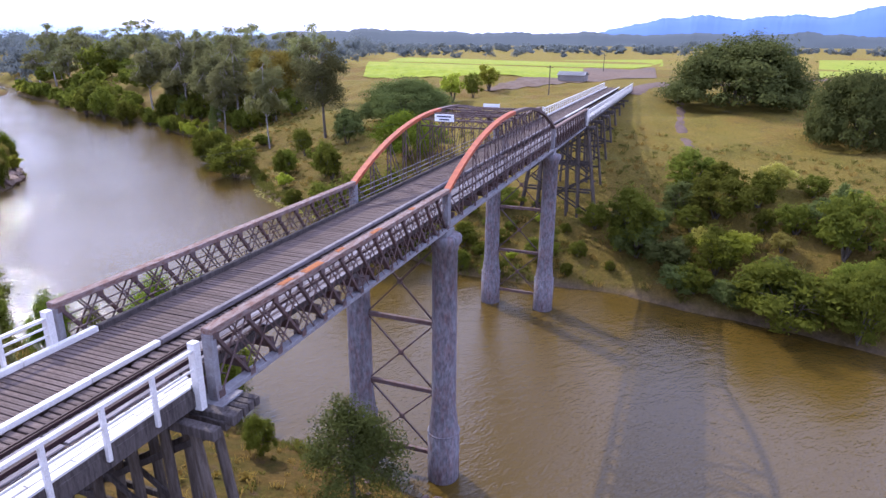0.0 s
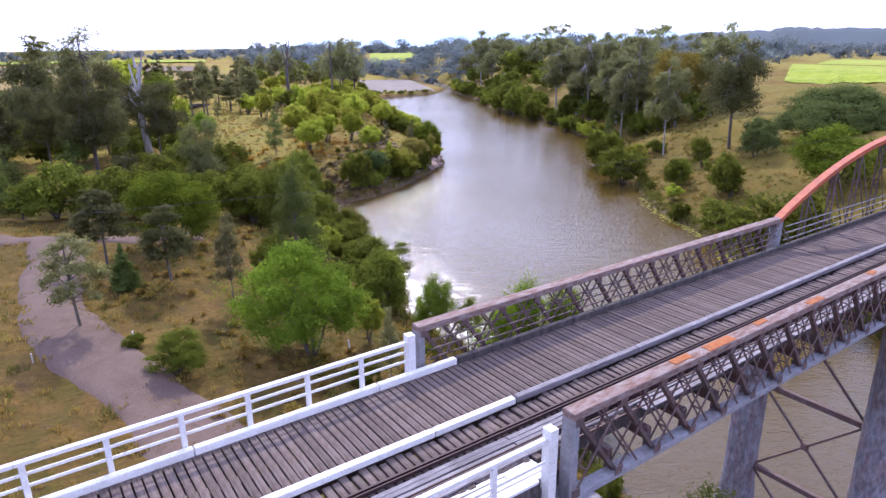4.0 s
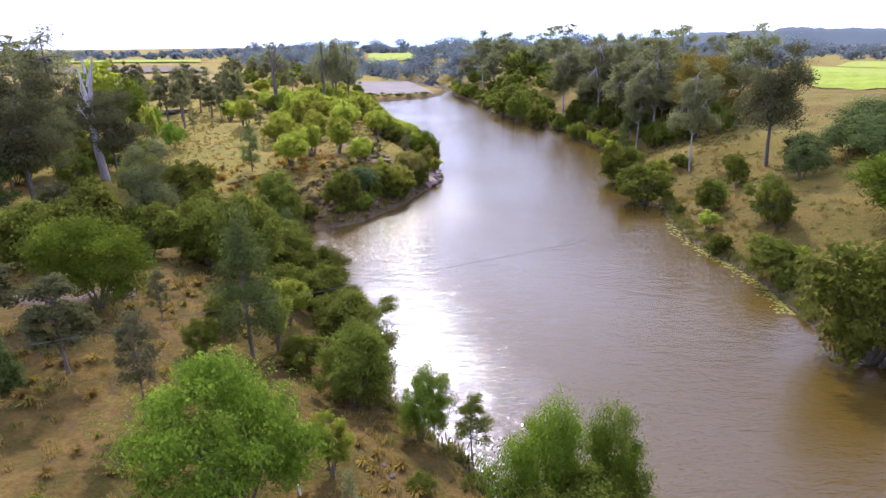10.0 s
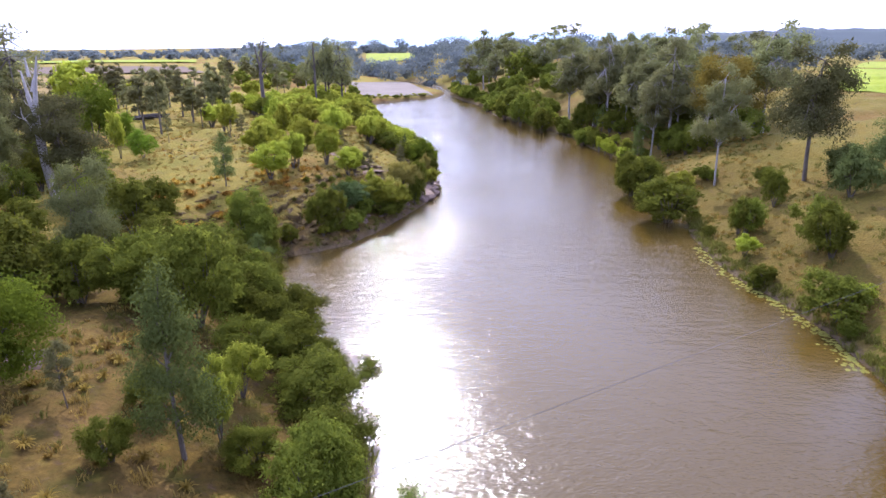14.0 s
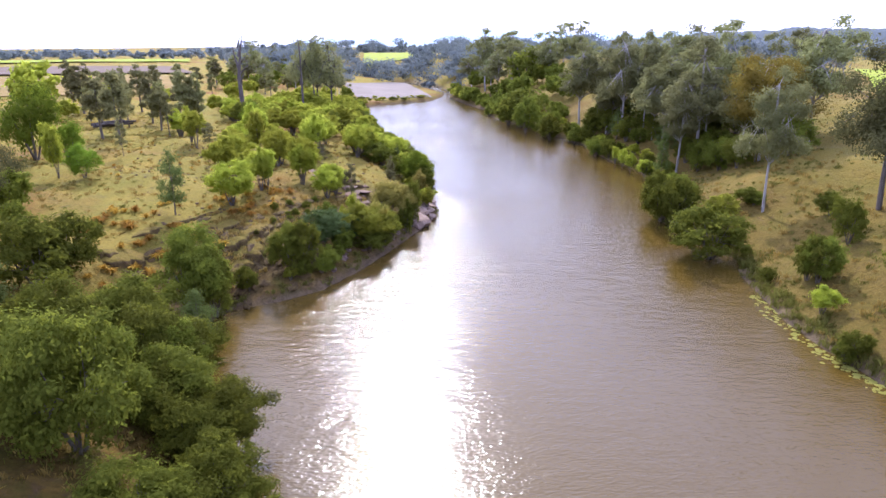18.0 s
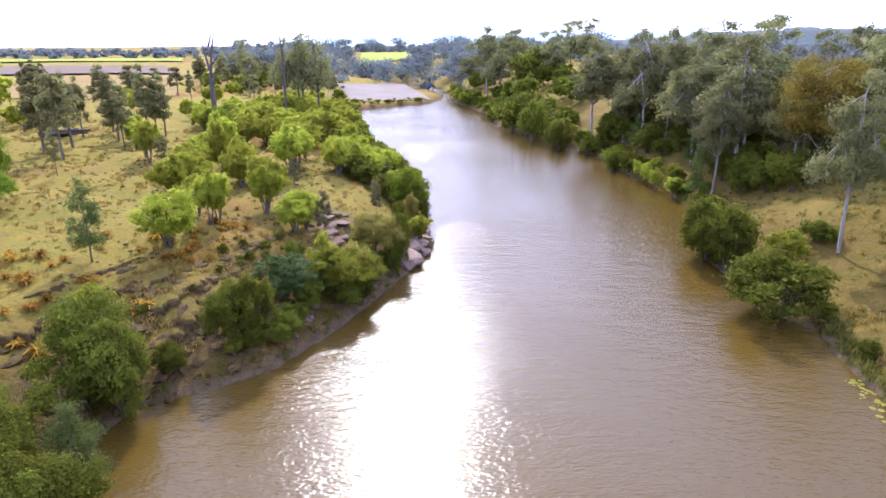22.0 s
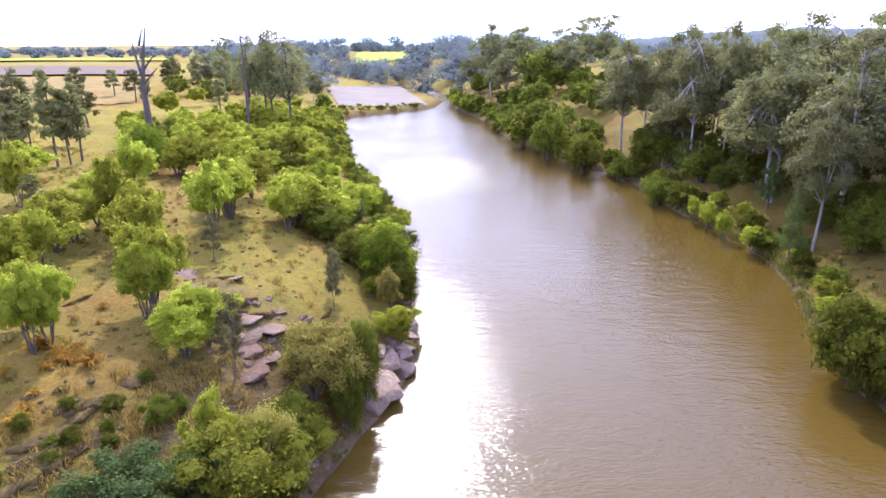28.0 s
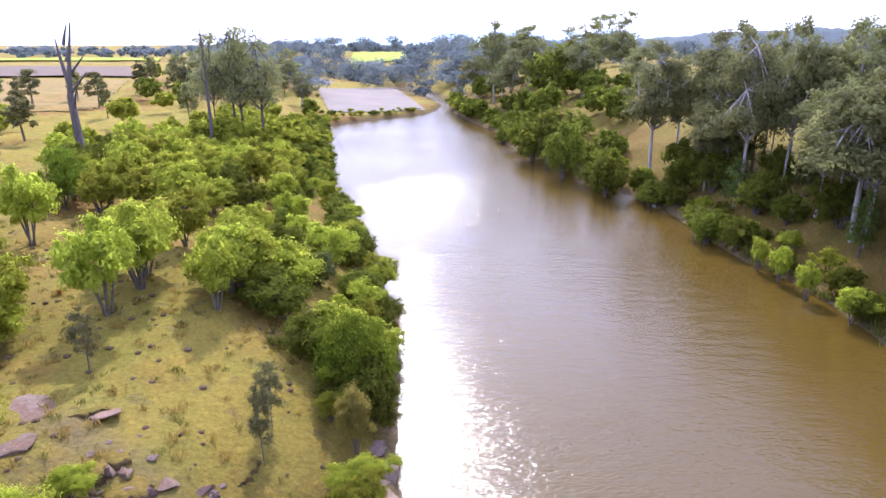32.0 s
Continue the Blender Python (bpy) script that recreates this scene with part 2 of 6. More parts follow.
def ground_material():
    m = bpy.data.materials.new("pasture_ground")
    m.use_nodes = True
    n, l = m.node_tree.nodes, m.node_tree.links
    b = n["Principled BSDF"]
    b.inputs["Roughness"].default_value = 0.95
    b.inputs["Specular IOR Level"].default_value = 0.08
    co = n.new("ShaderNodeTexCoord")
    at = n.new("ShaderNodeAttribute")
    at.attribute_name = "cover"
    sep = n.new("ShaderNodeSeparateColor")
    l.new(at.outputs["Color"], sep.inputs["Color"])

    def fac(scale, lo, hi, detail=7.0):
        t, r = n.new("ShaderNodeTexNoise"), n.new("ShaderNodeMapRange")
        t.inputs["Scale"].default_value, t.inputs["Detail"].default_value, t.inputs["Roughness"].default_value = scale, detail, 0.65
        r.inputs["From Min"].default_value, r.inputs["From Max"].default_value = lo, hi
        l.new(co.outputs["Object"], t.inputs["Vector"])
        l.new(t.outputs["Fac"], r.inputs["Value"])
        return r.outputs["Result"]

    def mix(a, c, f):
        x = n.new("ShaderNodeMix")
        x.data_type = "RGBA"
        for s, v in (("A", a), ("B", c)):
            if isinstance(v, tuple):
                x.inputs[s].default_value = (*v, 1)
            else:
                l.new(v, x.inputs[s])
        l.new(f, x.inputs["Factor"])
        return x.outputs["Result"]

    def times(a, c, op="MULTIPLY"):
        x = n.new("ShaderNodeMath")
        x.operation, x.use_clamp = op, True
        l.new(a, x.inputs[0])
        l.new(c, x.inputs[1])
        return x.outputs[0]

    grass = mix((0.215, 0.16, 0.029), (0.18, 0.15, 0.026), fac(0.06, 0.38, 0.62))
    grass = mix(grass, (0.27, 0.175, 0.03), fac(0.22, 0.5, 0.7))
    grass = mix(grass, (0.19, 0.095, 0.028), fac(0.035, 0.5, 0.64))
    grass = mix(grass, (0.085, 0.058, 0.036), fac(0.45, 0.56, 0.72))
    green = mix((0.1, 0.098, 0.018), (0.18, 0.125, 0.026), fac(0.15, 0.35, 0.65))
    dirt = mix((0.1, 0.058, 0.015), (0.066, 0.054, 0.01), fac(0.3, 0.4, 0.62))
    dirt = mix(dirt, (0.125, 0.074, 0.022), fac(0.13, 0.48, 0.66))
    dirt = mix(dirt, (0.085, 0.05, 0.028), fac(0.8, 0.56, 0.7))
    mud = mix((0.075, 0.052, 0.034), (0.12, 0.085, 0.055), fac(0.7, 0.4, 0.6))
    col = mix(grass, green, times(sep.outputs["Green"], fac(0.1, 0.1, 0.45)))
    col = mix(col, dirt, times(sep.outputs["Red"], fac(0.3, 0.1, 0.45)))
    col = mix(col, mud, sep.outputs["Blue"])
    hs, mr = n.new("ShaderNodeHueSaturation"), n.new("ShaderNodeMapRange")
    mr.inputs["To Min"].default_value, mr.inputs["To Max"].default_value = 0.65, 1.35
    l.new(fac(2.6, 0.25, 0.75, 9.0), mr.inputs["Value"])
    l.new(mr.outputs["Result"], hs.inputs["Value"])
    l.new(col, hs.inputs["Color"])
    l.new(hs.outputs["Color"], b.inputs["Base Color"])
    bp = n.new("ShaderNodeBump")
    bp.inputs["Strength"].default_value, bp.inputs["Distance"].default_value = 0.8, 0.35
    l.new(fac(1.1, 0.2, 0.8, 8.0), bp.inputs["Height"])
    l.new(bp.outputs["Normal"], b.inputs["Normal"])
    return m


def water_material():
    m = bpy.data.materials.new("silty_river_water")
    m.use_nodes = True
    n, l = m.node_tree.nodes, m.node_tree.links
    b = n["Principled BSDF"]
    b.inputs["Roughness"].default_value, b.inputs["IOR"].default_value = 0.1, 1.33
    b.inputs["Specular IOR Level"].default_value = 0.68
    co = n.new("ShaderNodeTexCoord")

    def tex(scale, detail, stretch=(1, 1, 1), turn=0.0):
        mp, t = n.new("ShaderNodeMapping"), n.new("ShaderNodeTexNoise")
        mp.vector_type = "TEXTURE"
        mp.inputs["Scale"].default_value, mp.inputs["Rotation"].default_value = stretch, (0, 0, turn)
        t.inputs["Scale"].default_value, t.inputs["Detail"].default_value = scale, detail
        l.new(co.outputs["Object"], mp.inputs["Vector"])
        l.new(mp.outputs["Vector"], t.inputs["Vector"])
        return t.outputs["Fac"]

    mx = n.new("ShaderNodeMix")
    mx.data_type = "RGBA"
    mx.inputs["A"].default_value, mx.inputs["B"].default_value = (0.066, 0.04, 0.007, 1), (0.083, 0.051, 0.01, 1)
    l.new(tex(0.03, 4.0), mx.inputs["Factor"])
    l.new(mx.outputs["Result"], b.inputs["Base Color"])
    ad = n.new("ShaderNodeMath")
    ad.operation = "ADD"
    l.new(tex(1.2, 3.0, (1, 2.2, 1), radians(56)), ad.inputs[0])
    l.new(tex(4.0, 3.0, (1, 2.3, 1), radians(60)), ad.inputs[1])
    calm = n.new("ShaderNodeMapRange")
    calm.inputs["From Min"].default_value, calm.inputs["From Max"].default_value = 0.35, 0.65
    calm.inputs["To Min"].default_value, calm.inputs["To Max"].default_value = 0.55, 1.0
    l.new(tex(0.02, 2.0), calm.inputs["Value"])
    bp = n.new("ShaderNodeBump")
    bp.inputs["Distance"].default_value = 0.1
    l.new(calm.outputs["Result"], bp.inputs["Strength"])
    swell = n.new("ShaderNodeMath")
    swell.operation, swell.inputs[1].default_value = "MULTIPLY_ADD", 1.5
    l.new(tex(0.4, 2.0, (1, 2.6, 1), radians(50)), swell.inputs[0])
    l.new(ad.outputs[0], swell.inputs[2])
    l.new(swell.outputs[0], bp.inputs["Height"])
    l.new(bp.outputs["Normal"], b.inputs["Normal"])
    return m


M_GROUND, M_WATER = ground_material(), water_material()

# ---- lie of the land: the river's two banks, z = 0 is the water ----
LEFT_BANK = [(-21.5, -259.5), (5, -89.5), (17, -34.5), (21.5, 2.4), (24, 20), (26.5, 38), (27.3, 43), (26.3, 49), (27, 55), (30, 61), (32, 70), (32, 81), (33.5, 88),
             (34.5, 98), (36.5, 106), (37.5, 113), (42, 116.6), (48, 115.5), (55, 116.3), (63, 120.5), (72.5, 127), (80.5, 132.8), (85, 135.8), (93, 143.4), (97, 151.3),
             (103.5, 162), (111.3, 175.5), (115.5, 188.5), (119.4, 200), (125, 210), (127, 224.5), (136.5, 252), (148, 278), (166, 320), (182.5, 354.3), (200, 363),
             (241, 372), (256, 386), (271, 405), (290.6, 458), (311, 536), (290.6, 641), (282.6, 864.5)]
RIGHT_BANK = [(16.7, -259), (42.6, -89.5), (59, -50), (62.6, -37.7), (65.4, -28.4), (67.6, -15.3), (70, -7), (69, 5), (68.5, 17), (74, 30), (77.3, 39), (80.3, 42.9), (86, 49.5),
              (90.8, 58), (95, 67.5), (98.5, 73.5), (104, 80), (109.8, 87), (114, 89), (117, 95), (118.3, 101.5), (121, 107), (126.7, 115.8), (135, 122), (146, 130.3), (153, 137.5),
              (160, 147), (164.5, 155), (167, 164), (174.5, 177.6), (183.4, 191), (187, 201), (190.5, 215), (195, 227), (200, 236), (206, 262), (211, 277), (220, 292), (228, 302.5),
              (242, 342), (261, 385), (283, 412), (303, 455), (325, 528), (310, 648), (302.5, 861)]


def to_line(px, py, line):
    """Distance of points to a polyline."""
    best = np.full(np.shape(px), 1e9)
    for (ax, ay), (bx, by) in zip(line, line[1:]):
        ux, uy = bx - ax, by - ay
        k = np.clip(((px - ax) * ux + (py - ay) * uy) / (ux * ux + uy * uy), 0, 1)
        best = np.minimum(best, np.hypot(px - ax - k * ux, py - ay - k * uy))
    return best


def within(px, py, loop):
    """Whether points lie inside a closed loop."""
    odd = np.zeros(np.shape(px), bool)
    for (ax, ay), (bx, by) in zip(loop, loop[1:] + loop[:1]):
        if ay != by:
            odd ^= ((ay > py) != (by > py)) & (px < (bx - ax) * (py - ay) / (by - ay) + ax)
    return odd


def waves(px, py):
    """Gentle lumps of the land, within about one metre."""
    return (0.5 * np.sin(px * 0.11 + 1.3) * np.cos(py * 0.093) + 0.3 * np.sin(px * 0.27 + py * 0.21) + 0.2 * np.cos(px * 0.61 - py * 0.53))


def ground(px, py):
    """Height of the land at points."""
    px, py = np.asarray(px, float), np.asarray(py, float)
    dl, dr = to_line(px, py, LEFT_BANK), to_line(px, py, RIGHT_BANK)
    wet = within(px, py, LEFT_BANK + RIGHT_BANK[::-1])
    zl = np.interp(dl, [0, 1.2, 4, 10, 18, 27, 50, 100, 200, 450], [-0.1, 0.9, 2.3, 4.9, 7.7, 8.7, 9.8, 11.5, 13.5, 13])
    zr = np.interp(dr, [0, 1.2, 5, 15, 30, 45, 60, 110, 250, 450], [-0.1, 0.9, 2.4, 6.5, 11.6, 15.2, 17.5, 20.3, 20, 14])
    bump = waves(px, py) * np.clip(np.minimum(dl, dr) / 14, 0, 1)
    bump *= np.clip(1 - (np.minimum(dl, dr) - 110) / 60, 0, 1)
    # a gully runs inland from the cove
    gully = to_line(px, py, [(36.3, 115), (19.6, 107.6), (2.8, 106.9), (-28.7, 119.1), (-58.5, 135)])
    zl -= 4.2 * np.exp(-(gully / 8) ** 2) * np.clip(dl / 15, 0, 1)
    flat = np.exp(-(to_line(px, py, [(217.4, 389.7), (264, 465.6), (274.8, 508.8)]) / 45) ** 4)
    zl = zl * (1 - flat) + np.minimum(zl, 1.6 + 0.02 * dl) * flat
    land = np.where(dl < dr, zl, zr) + bump * (1 - 0.8 * flat)
    # the far approach embankment and the near one
    ramp = np.clip((px - 118) / 50, 0, 1) * np.exp(-(np.maximum(np.abs(py - 6.4) - 6, 0) / 6) ** 2)
    land = np.where(dr < dl, land + ramp * np.maximum(21.6 - land, 0), land)
    return np.where(wet, -0.25 - 0.25 * np.minimum(np.minimum(dl, dr), 12), land)


# ---- building helpers ----
def link(name, bm, mat, parent=None, label=""):
    me = bpy.data.meshes.new(name)
    bm.to_mesh(me)
    bm.free()
    if mat:
        me.materials.append(mat)
    return hang(name, me, parent, label)


def hang(name, me, parent=None, label=""):
    ob = new(name, me)
    if parent:
        ob.parent = parent
    if label:
        ob["label"] = label
    return ob


part = link


def root(name, m, label, category, group=""):
    ob = new(name)
    ob.empty_display_size = 0.2
    ob.matrix_world = m
    return tagged(ob, label, category, group)


def sheet(name, verts, faces, mat, smooth=False):
    """A mesh object from arrays of vertices and faces of one size."""
    verts, faces = np.asarray(verts, np.float32), np.asarray(faces, np.int32)
    me = bpy.data.meshes.new(name)
    k = faces.shape[1]
    me.vertices.add(len(verts))
    me.vertices.foreach_set("co", verts.ravel())
    me.loops.add(faces.size)
    me.loops.foreach_set("vertex_index", faces.ravel())
    me.polygons.add(len(faces))
    me.polygons.foreach_set("loop_start", np.arange(0, faces.size, k, dtype=np.int32))
    me.polygons.foreach_set("loop_total", np.full(len(faces), k, np.int32))
    me.update(calc_edges=True)
    me.validate()
    if smooth:
        me.polygons.foreach_set("use_smooth", np.ones(len(faces), bool))
    me.materials.append(mat)
    return me


def lattice_faces(nx, ny):
    i = np.arange((nx - 1) * (ny - 1))
    a = (i // (ny - 1)) * ny + i % (ny - 1)
    return np.stack([a, a + ny, a + ny + 1, a + 1], 1)


def spread(lo, hi, step, far):
    """Coordinates: even steps from lo to hi, then ever larger ones out to far."""
    out, s, v = list(np.arange(lo, hi + step / 2, step)), step, hi
    while v < far:
        s *= 1.35
        v += s
        out.append(v)
    s, v = step, lo
    while v > -far:
        s *= 1.35
        v -= s
        out.insert(0, v)
    return np.array(out)


# ---- ground and water ----
gx, gy = spread(-60, 300, 1.6, 4500), spread(-70, 430, 1.6, 4500)
GX, GY = np.meshgrid(gx, gy, indexing="ij")
GZ = ground(GX, GY)
near_shore = np.minimum(to_line(GX, GY, LEFT_BANK), to_line(GX, GY, RIGHT_BANK))
on_left = to_line(GX, GY, LEFT_BANK) < to_line(GX, GY, RIGHT_BANK)
rough = np.sin(GX * 1.7 + np.cos(GY * 0.9) * 2) * np.cos(GY * 1.9 + np.sin(GX * 1.1))
GZ = GZ + np.where((near_shore > 3) & (near_shore < 220), 0.14 * rough, 0)
me = sheet("ground", np.stack([GX, GY, GZ], -1).reshape(-1, 3), lattice_faces(len(gx), len(gy)), M_GROUND, True)
cover = me.color_attributes.new("cover", "FLOAT_COLOR", "POINT")
bare = np.where(on_left, 1 / (1 + np.exp((GY + 0.25 * GX - 116) / 9)), 0) + 0.8 * np.exp(-(to_line(GX, GY, [(36.5, 118.9), (53.8, 123.2), (67, 132.3), (83.5, 141.2)]) / 7.5) ** 2)
bare += np.where(~on_left & (GX < 300), 0.4 + 0.3 * np.exp(-((near_shore - 6) / 14) ** 2), 0) + np.where(on_left, np.exp(-(near_shore / 8) ** 2) * 0.6, 0)
lush = np.where(on_left, 0.55 * np.exp(-((GX - 57) ** 2 + (GY - 162) ** 2) / 70 ** 2), 0.75)
lush = np.where(~on_left & (GX > 112), 0.4, lush)
mud = np.clip(1.3 - near_shore / 1.1, 0, 1) + 0.75 * np.exp(-(to_line(GX, GY, [(34.9, 118.8), (48, 122.2), (59.7, 127.4), (68.8, 135.7), (76.1, 144.3), (73.9, 155.2)]) / 3.5) ** 2) * (0.6 + 0.4 * np.sin(GX * 1.1 + GY * 0.7))
mud = np.clip(mud, 0, 1)
cover.data.foreach_set("color", np.stack([np.clip(bare, 0, 1), lush, mud, np.ones_like(mud)], -1).astype(np.float32).ravel())
tagged(hang("ground", me), "rolling dry pasture with olive grass and bare earth", "ground", kind="structure")

wx, wy = np.linspace(-80, 330, 60), np.linspace(-300, 620, 120)
WX, WY = np.meshgrid(wx, wy, indexing="ij")
me = sheet("water", np.stack([WX, WY, 0 * WX], -1).reshape(-1, 3), lattice_faces(60, 120), M_WATER, True)
tagged(hang("water", me), "wide brown river with small wind ripples", "water", kind="structure")


def drape(name, line, half, mat, label, category, lift=0.05, step=1.0):
    """A strip that follows a line over the ground."""
    pts = []
    for (ax, ay), (bx, by) in zip(line, line[1:]):
        k = max(2, int(math.hypot(bx - ax, by - ay) / step))
        pts += [(ax + (bx - ax) * i / k, ay + (by - ay) * i / k) for i in range(k)]
    pts = np.array(pts + [line[-1]], float)
    for _ in range(6):
        pts[1:-1] = (pts[:-2] + 2 * pts[1:-1] + pts[2:]) / 4
    d = np.gradient(pts, axis=0)
    d /= np.linalg.norm(d, axis=1)[:, None]
    nrm = np.stack([-d[:, 1], d[:, 0]], 1)
    cols = 17
    edge = half * (1 + 0.1 * np.sin(np.arange(len(pts)) * 0.31 * step) + 0.05 * np.sin(np.arange(len(pts)) * 0.8 * step))
    V = []
    for c in np.linspace(-1, 1, cols):
        p = pts + nrm * (edge * c)[:, None]
        V.append(np.stack([p[:, 0], p[:, 1], ground(p[:, 0], p[:, 1]) + lift + 0.1 * (1 - c * c) - 0.42 * abs(c) ** 6], 1))
    V = np.stack(V, 1).reshape(-1, 3)
    return tagged(hang(name, sheet(name, V, lattice_faces(len(pts), cols), mat, True)), label, category, kind="structure")


drape("road", [(-1, -60), (-2, -10), (-3.2, 12), (-4.6, 28.8), (-6.6, 37.5), (-9.4, 46), (-11, 54.5), (-10.6, 66), (-9.6, 74), (-9.4, 82)], 3.2, M_ROAD, "pale gravel track running under the bridge", "road", 0.26)
drape("track", [(8, 77), (2.1, 78.3), (-9, 81.7), (-15.6, 86.5), (-34, 92), (-60, 96)], 1.9, M_ROAD, "gravel side track across dry grass", "track", 0.24)
drape("road_far", [(155.3, 3.6), (170.6, 2.4), (203.4, -2.8), (234.6, -31.1), (288.2, -65.3)], 3.6, M_ROAD, "sealed road leaving the far end of the bridge", "road", 0.12, 4.0)
drape("path", [(188.9, -4.2), (154.7, -9.5), (125.2, -10.9), (111.2, -13.7)], 1.4, M_ROAD, "worn earth path beside the bridge approach", "path", -0.04)


def field(name, loop, mat, label, lift=0.25, k=24):
    """A flat paddock laid over the land within a loop of four corners."""
    a, b, c, d = loop
    u, v = np.meshgrid(np.linspace(0, 1, k), np.linspace(0, 1, k), indexing="ij")
    X = a[0] * (1 - u) * (1 - v) + b[0] * u * (1 - v) + c[0] * u * v + d[0] * (1 - u) * v
    Y = a[1] * (1 - u) * (1 - v) + b[1] * u * (1 - v) + c[1] * u * v + d[1] * (1 - u) * v
    Z = ground(X, Y) + lift
    tagged(hang(name, sheet(name, np.stack([X, Y, Z], -1).reshape(-1, 3), lattice_faces(k, k), mat, True)), label, "field", kind="structure")
field("field_crop_near", [(231.8, 122), (235.7, 29.5), (328.1, 46.2), (363.4, 190.5)], M_CROP, "bright green young crop beyond the river", 0.3, 110)
field("field_soil", [(176.2, 51.8), (222.9, 1.8), (318.3, 10), (341, 44.9)], M_FALLOW, "strip of bare brown soil", 0.22, 110)
field("field_crop_far", [(378.6, 185.2), (342.5, 8.1), (806.9, 40.2), (574.6, 260)], M_CROP, "long bright green crop paddock", 0.12)
field("field_crop_road", [(293.5, -56.9), (325.2, -87.1), (928.3, -210.5), (896.6, -133.9)], M_CROP, "green crop beyond the big fig tree", 0.12)
field("field_hay", [(-85, 391), (98, 358), (134, 514), (-166, 649)], M_HAY, "dry yellow pasture", 0.35, 120)
field("field_soil_left", [(-130, 655), (140, 535), (169, 735), (-163, 833)], M_FALLOW, "far bare paddock", 1.2)
field("field_crop_left", [(-193, 957), (229, 930), (247, 1006), (-256, 1223)], M_CROP, "far green crop strip", 1.6)
field("field_crop_middle", [(330, 640), (395, 610), (530, 815), (430, 830)], M_CROP, "green crop beyond the river bend", 1.0)
field("sand_bar", [(196, 384), (241, 374), (302, 508), (262, 562)], M_SAND, "pale dry sand bar at the river bend", 0.3)


# ---- the bridge: along +x, right-hand girder at y = 0, left-hand girder at y = 7.66, deck top at z = 22.05 ----
BRIDGE = pose(0, 0, 0, 0, 0, 1.15) @ Matrix.Diagonal((1, 0.941, 1, 1))
DECK, TOP, LOW, WIDE, SPAN, HOG = 22.05, 23.74, 20.95, 7.66, 24.4, 36.6
WEB_LOW = LOW + 0.1


def bar(a, b, w, h, bm=None, nick=0.012):
    """A square-cut bar from a to b, w wide (level) and h deep."""
    bm = bm or bmesh.new()
    a, b = Vector(a), Vector(b)
    d = (b - a).normalized()
    s = d.cross(Vector((0, 0, 1)))
    s = s.normalized() if s.length > 0.05 else Vector((0, 1, 0))
    u = s.cross(d).normalized()
    ring = []
    for p, e in ((a, 0), (b, 0)):
        ring.append([bm.verts.new(p + s * w / 2 * i + u * h / 2 * j) for i, j in ((-1, -1), (1, -1), (1, 1), (-1, 1))])
    for k in range(4):
        bm.faces.new((ring[0][k], ring[0][(k + 1) % 4], ring[1][(k + 1) % 4], ring[1][k]))
    bm.faces.new(ring[0][::-1])
    bm.faces.new(ring[1])
    return bm


def soften(bm, by):
    bmesh.ops.bevel(bm, geom=bm.edges[:], offset=by, segments=1, affect="EDGES")
    return bm


def lathe(profile, sides=28, bm=None, at=(0, 0)):
    """A turned solid from rows of (radius, z)."""
    bm = bm or bmesh.new()
    rings = [[bm.verts.new((at[0] + r * math.cos(6.2832 * i / sides), at[1] + r * math.sin(6.2832 * i / sides), z)) for i in range(sides)] for r, z in profile]
    for a, b in zip(rings, rings[1:]):
        for i in range(sides):
            j = (i + 1) % sides
            bm.faces.new((a[i], a[j], b[j], b[i]))
    bm.faces.new(rings[0][::-1])
    bm.faces.new(rings[-1])
    for f in bm.faces:
        f.smooth = len(f.verts) == 4
    return bm


def at_bridge(x, y, z=0.0):
    return BRIDGE @ Matrix.Translation((x, y, z))


def girder(x0, y, label, inner):
    """A lattice girder span; inner: +1 where the deck lies towards +y, else -1."""
    g = root("lattice_girder", at_bridge(x0, y), label, "bridge girder", "bridge lattice girders")
    L = SPAN
    part("top_chord", soften(bar((0, 0, TOP - 0.14), (L, 0, TOP - 0.14), 0.5, 0.24), 0.02), M_CHORD, g, "flaking rust-stained top chord")
    part("bottom_chord", soften(bar((0, 0, LOW - 0.1), (L, 0, LOW - 0.1), 0.46, 0.22), 0.015), M_GREY_IRON, g)
    for x in (0.12, L - 0.12):
        part("end_post", soften(bar((x, 0, LOW), (x, 0, TOP - 0.26), 0.46, 0.3), 0.02), M_GREY_IRON, g)
    k = 13
    p = (L - 0.5) / k
    for i in range(k):
        a, b = 0.25 + i * p, 0.25 + (i + 1) * p
        part("diagonal", bar((a, 0, TOP - 0.28), (b, 0, LOW + 0.02), 0.2, 0.13), M_IRON, g)
        for off in (-0.17, 0.17):
            part("tie_bar", bar((a, off, LOW + 0.02), (b, off, TOP - 0.28), 0.03, 0.085), M_IRON, g)
            if i < k - 1:
                part("tie_bar", bar((a + p * 0.5, off, TOP - 0.28), (b + p * 0.5, off, LOW + 0.02), 0.025, 0.065), M_IRON, g)
        for f in (0.25, 0.5, 0.75):
            x, z = a + (b - a) * f, LOW + (TOP - 0.28 - LOW) * f
            part("lacing_bar", bar((x, -0.17, z), (x, 0.17, z), 0.04, 0.04), M_IRON, g)
    for i in range(k + 1):
        x = 0.25 + i * p
        for z, hh in ((LOW + 0.08, 0.3), (TOP - 0.36, 0.24)):
            for y in (0.235, -0.235):
                part("gusset_plate", bar((x - 0.16, y, z), (x + 0.16, y, z), 0.02, hh), M_IRON, g)
    for z in (22.4, 22.75, 23.1):
        part("guard_rail", bar((0.3, inner * 0.33, z), (L - 0.3, inner * 0.33, z), 0.045, 0.045), M_IRON, g)
    return g


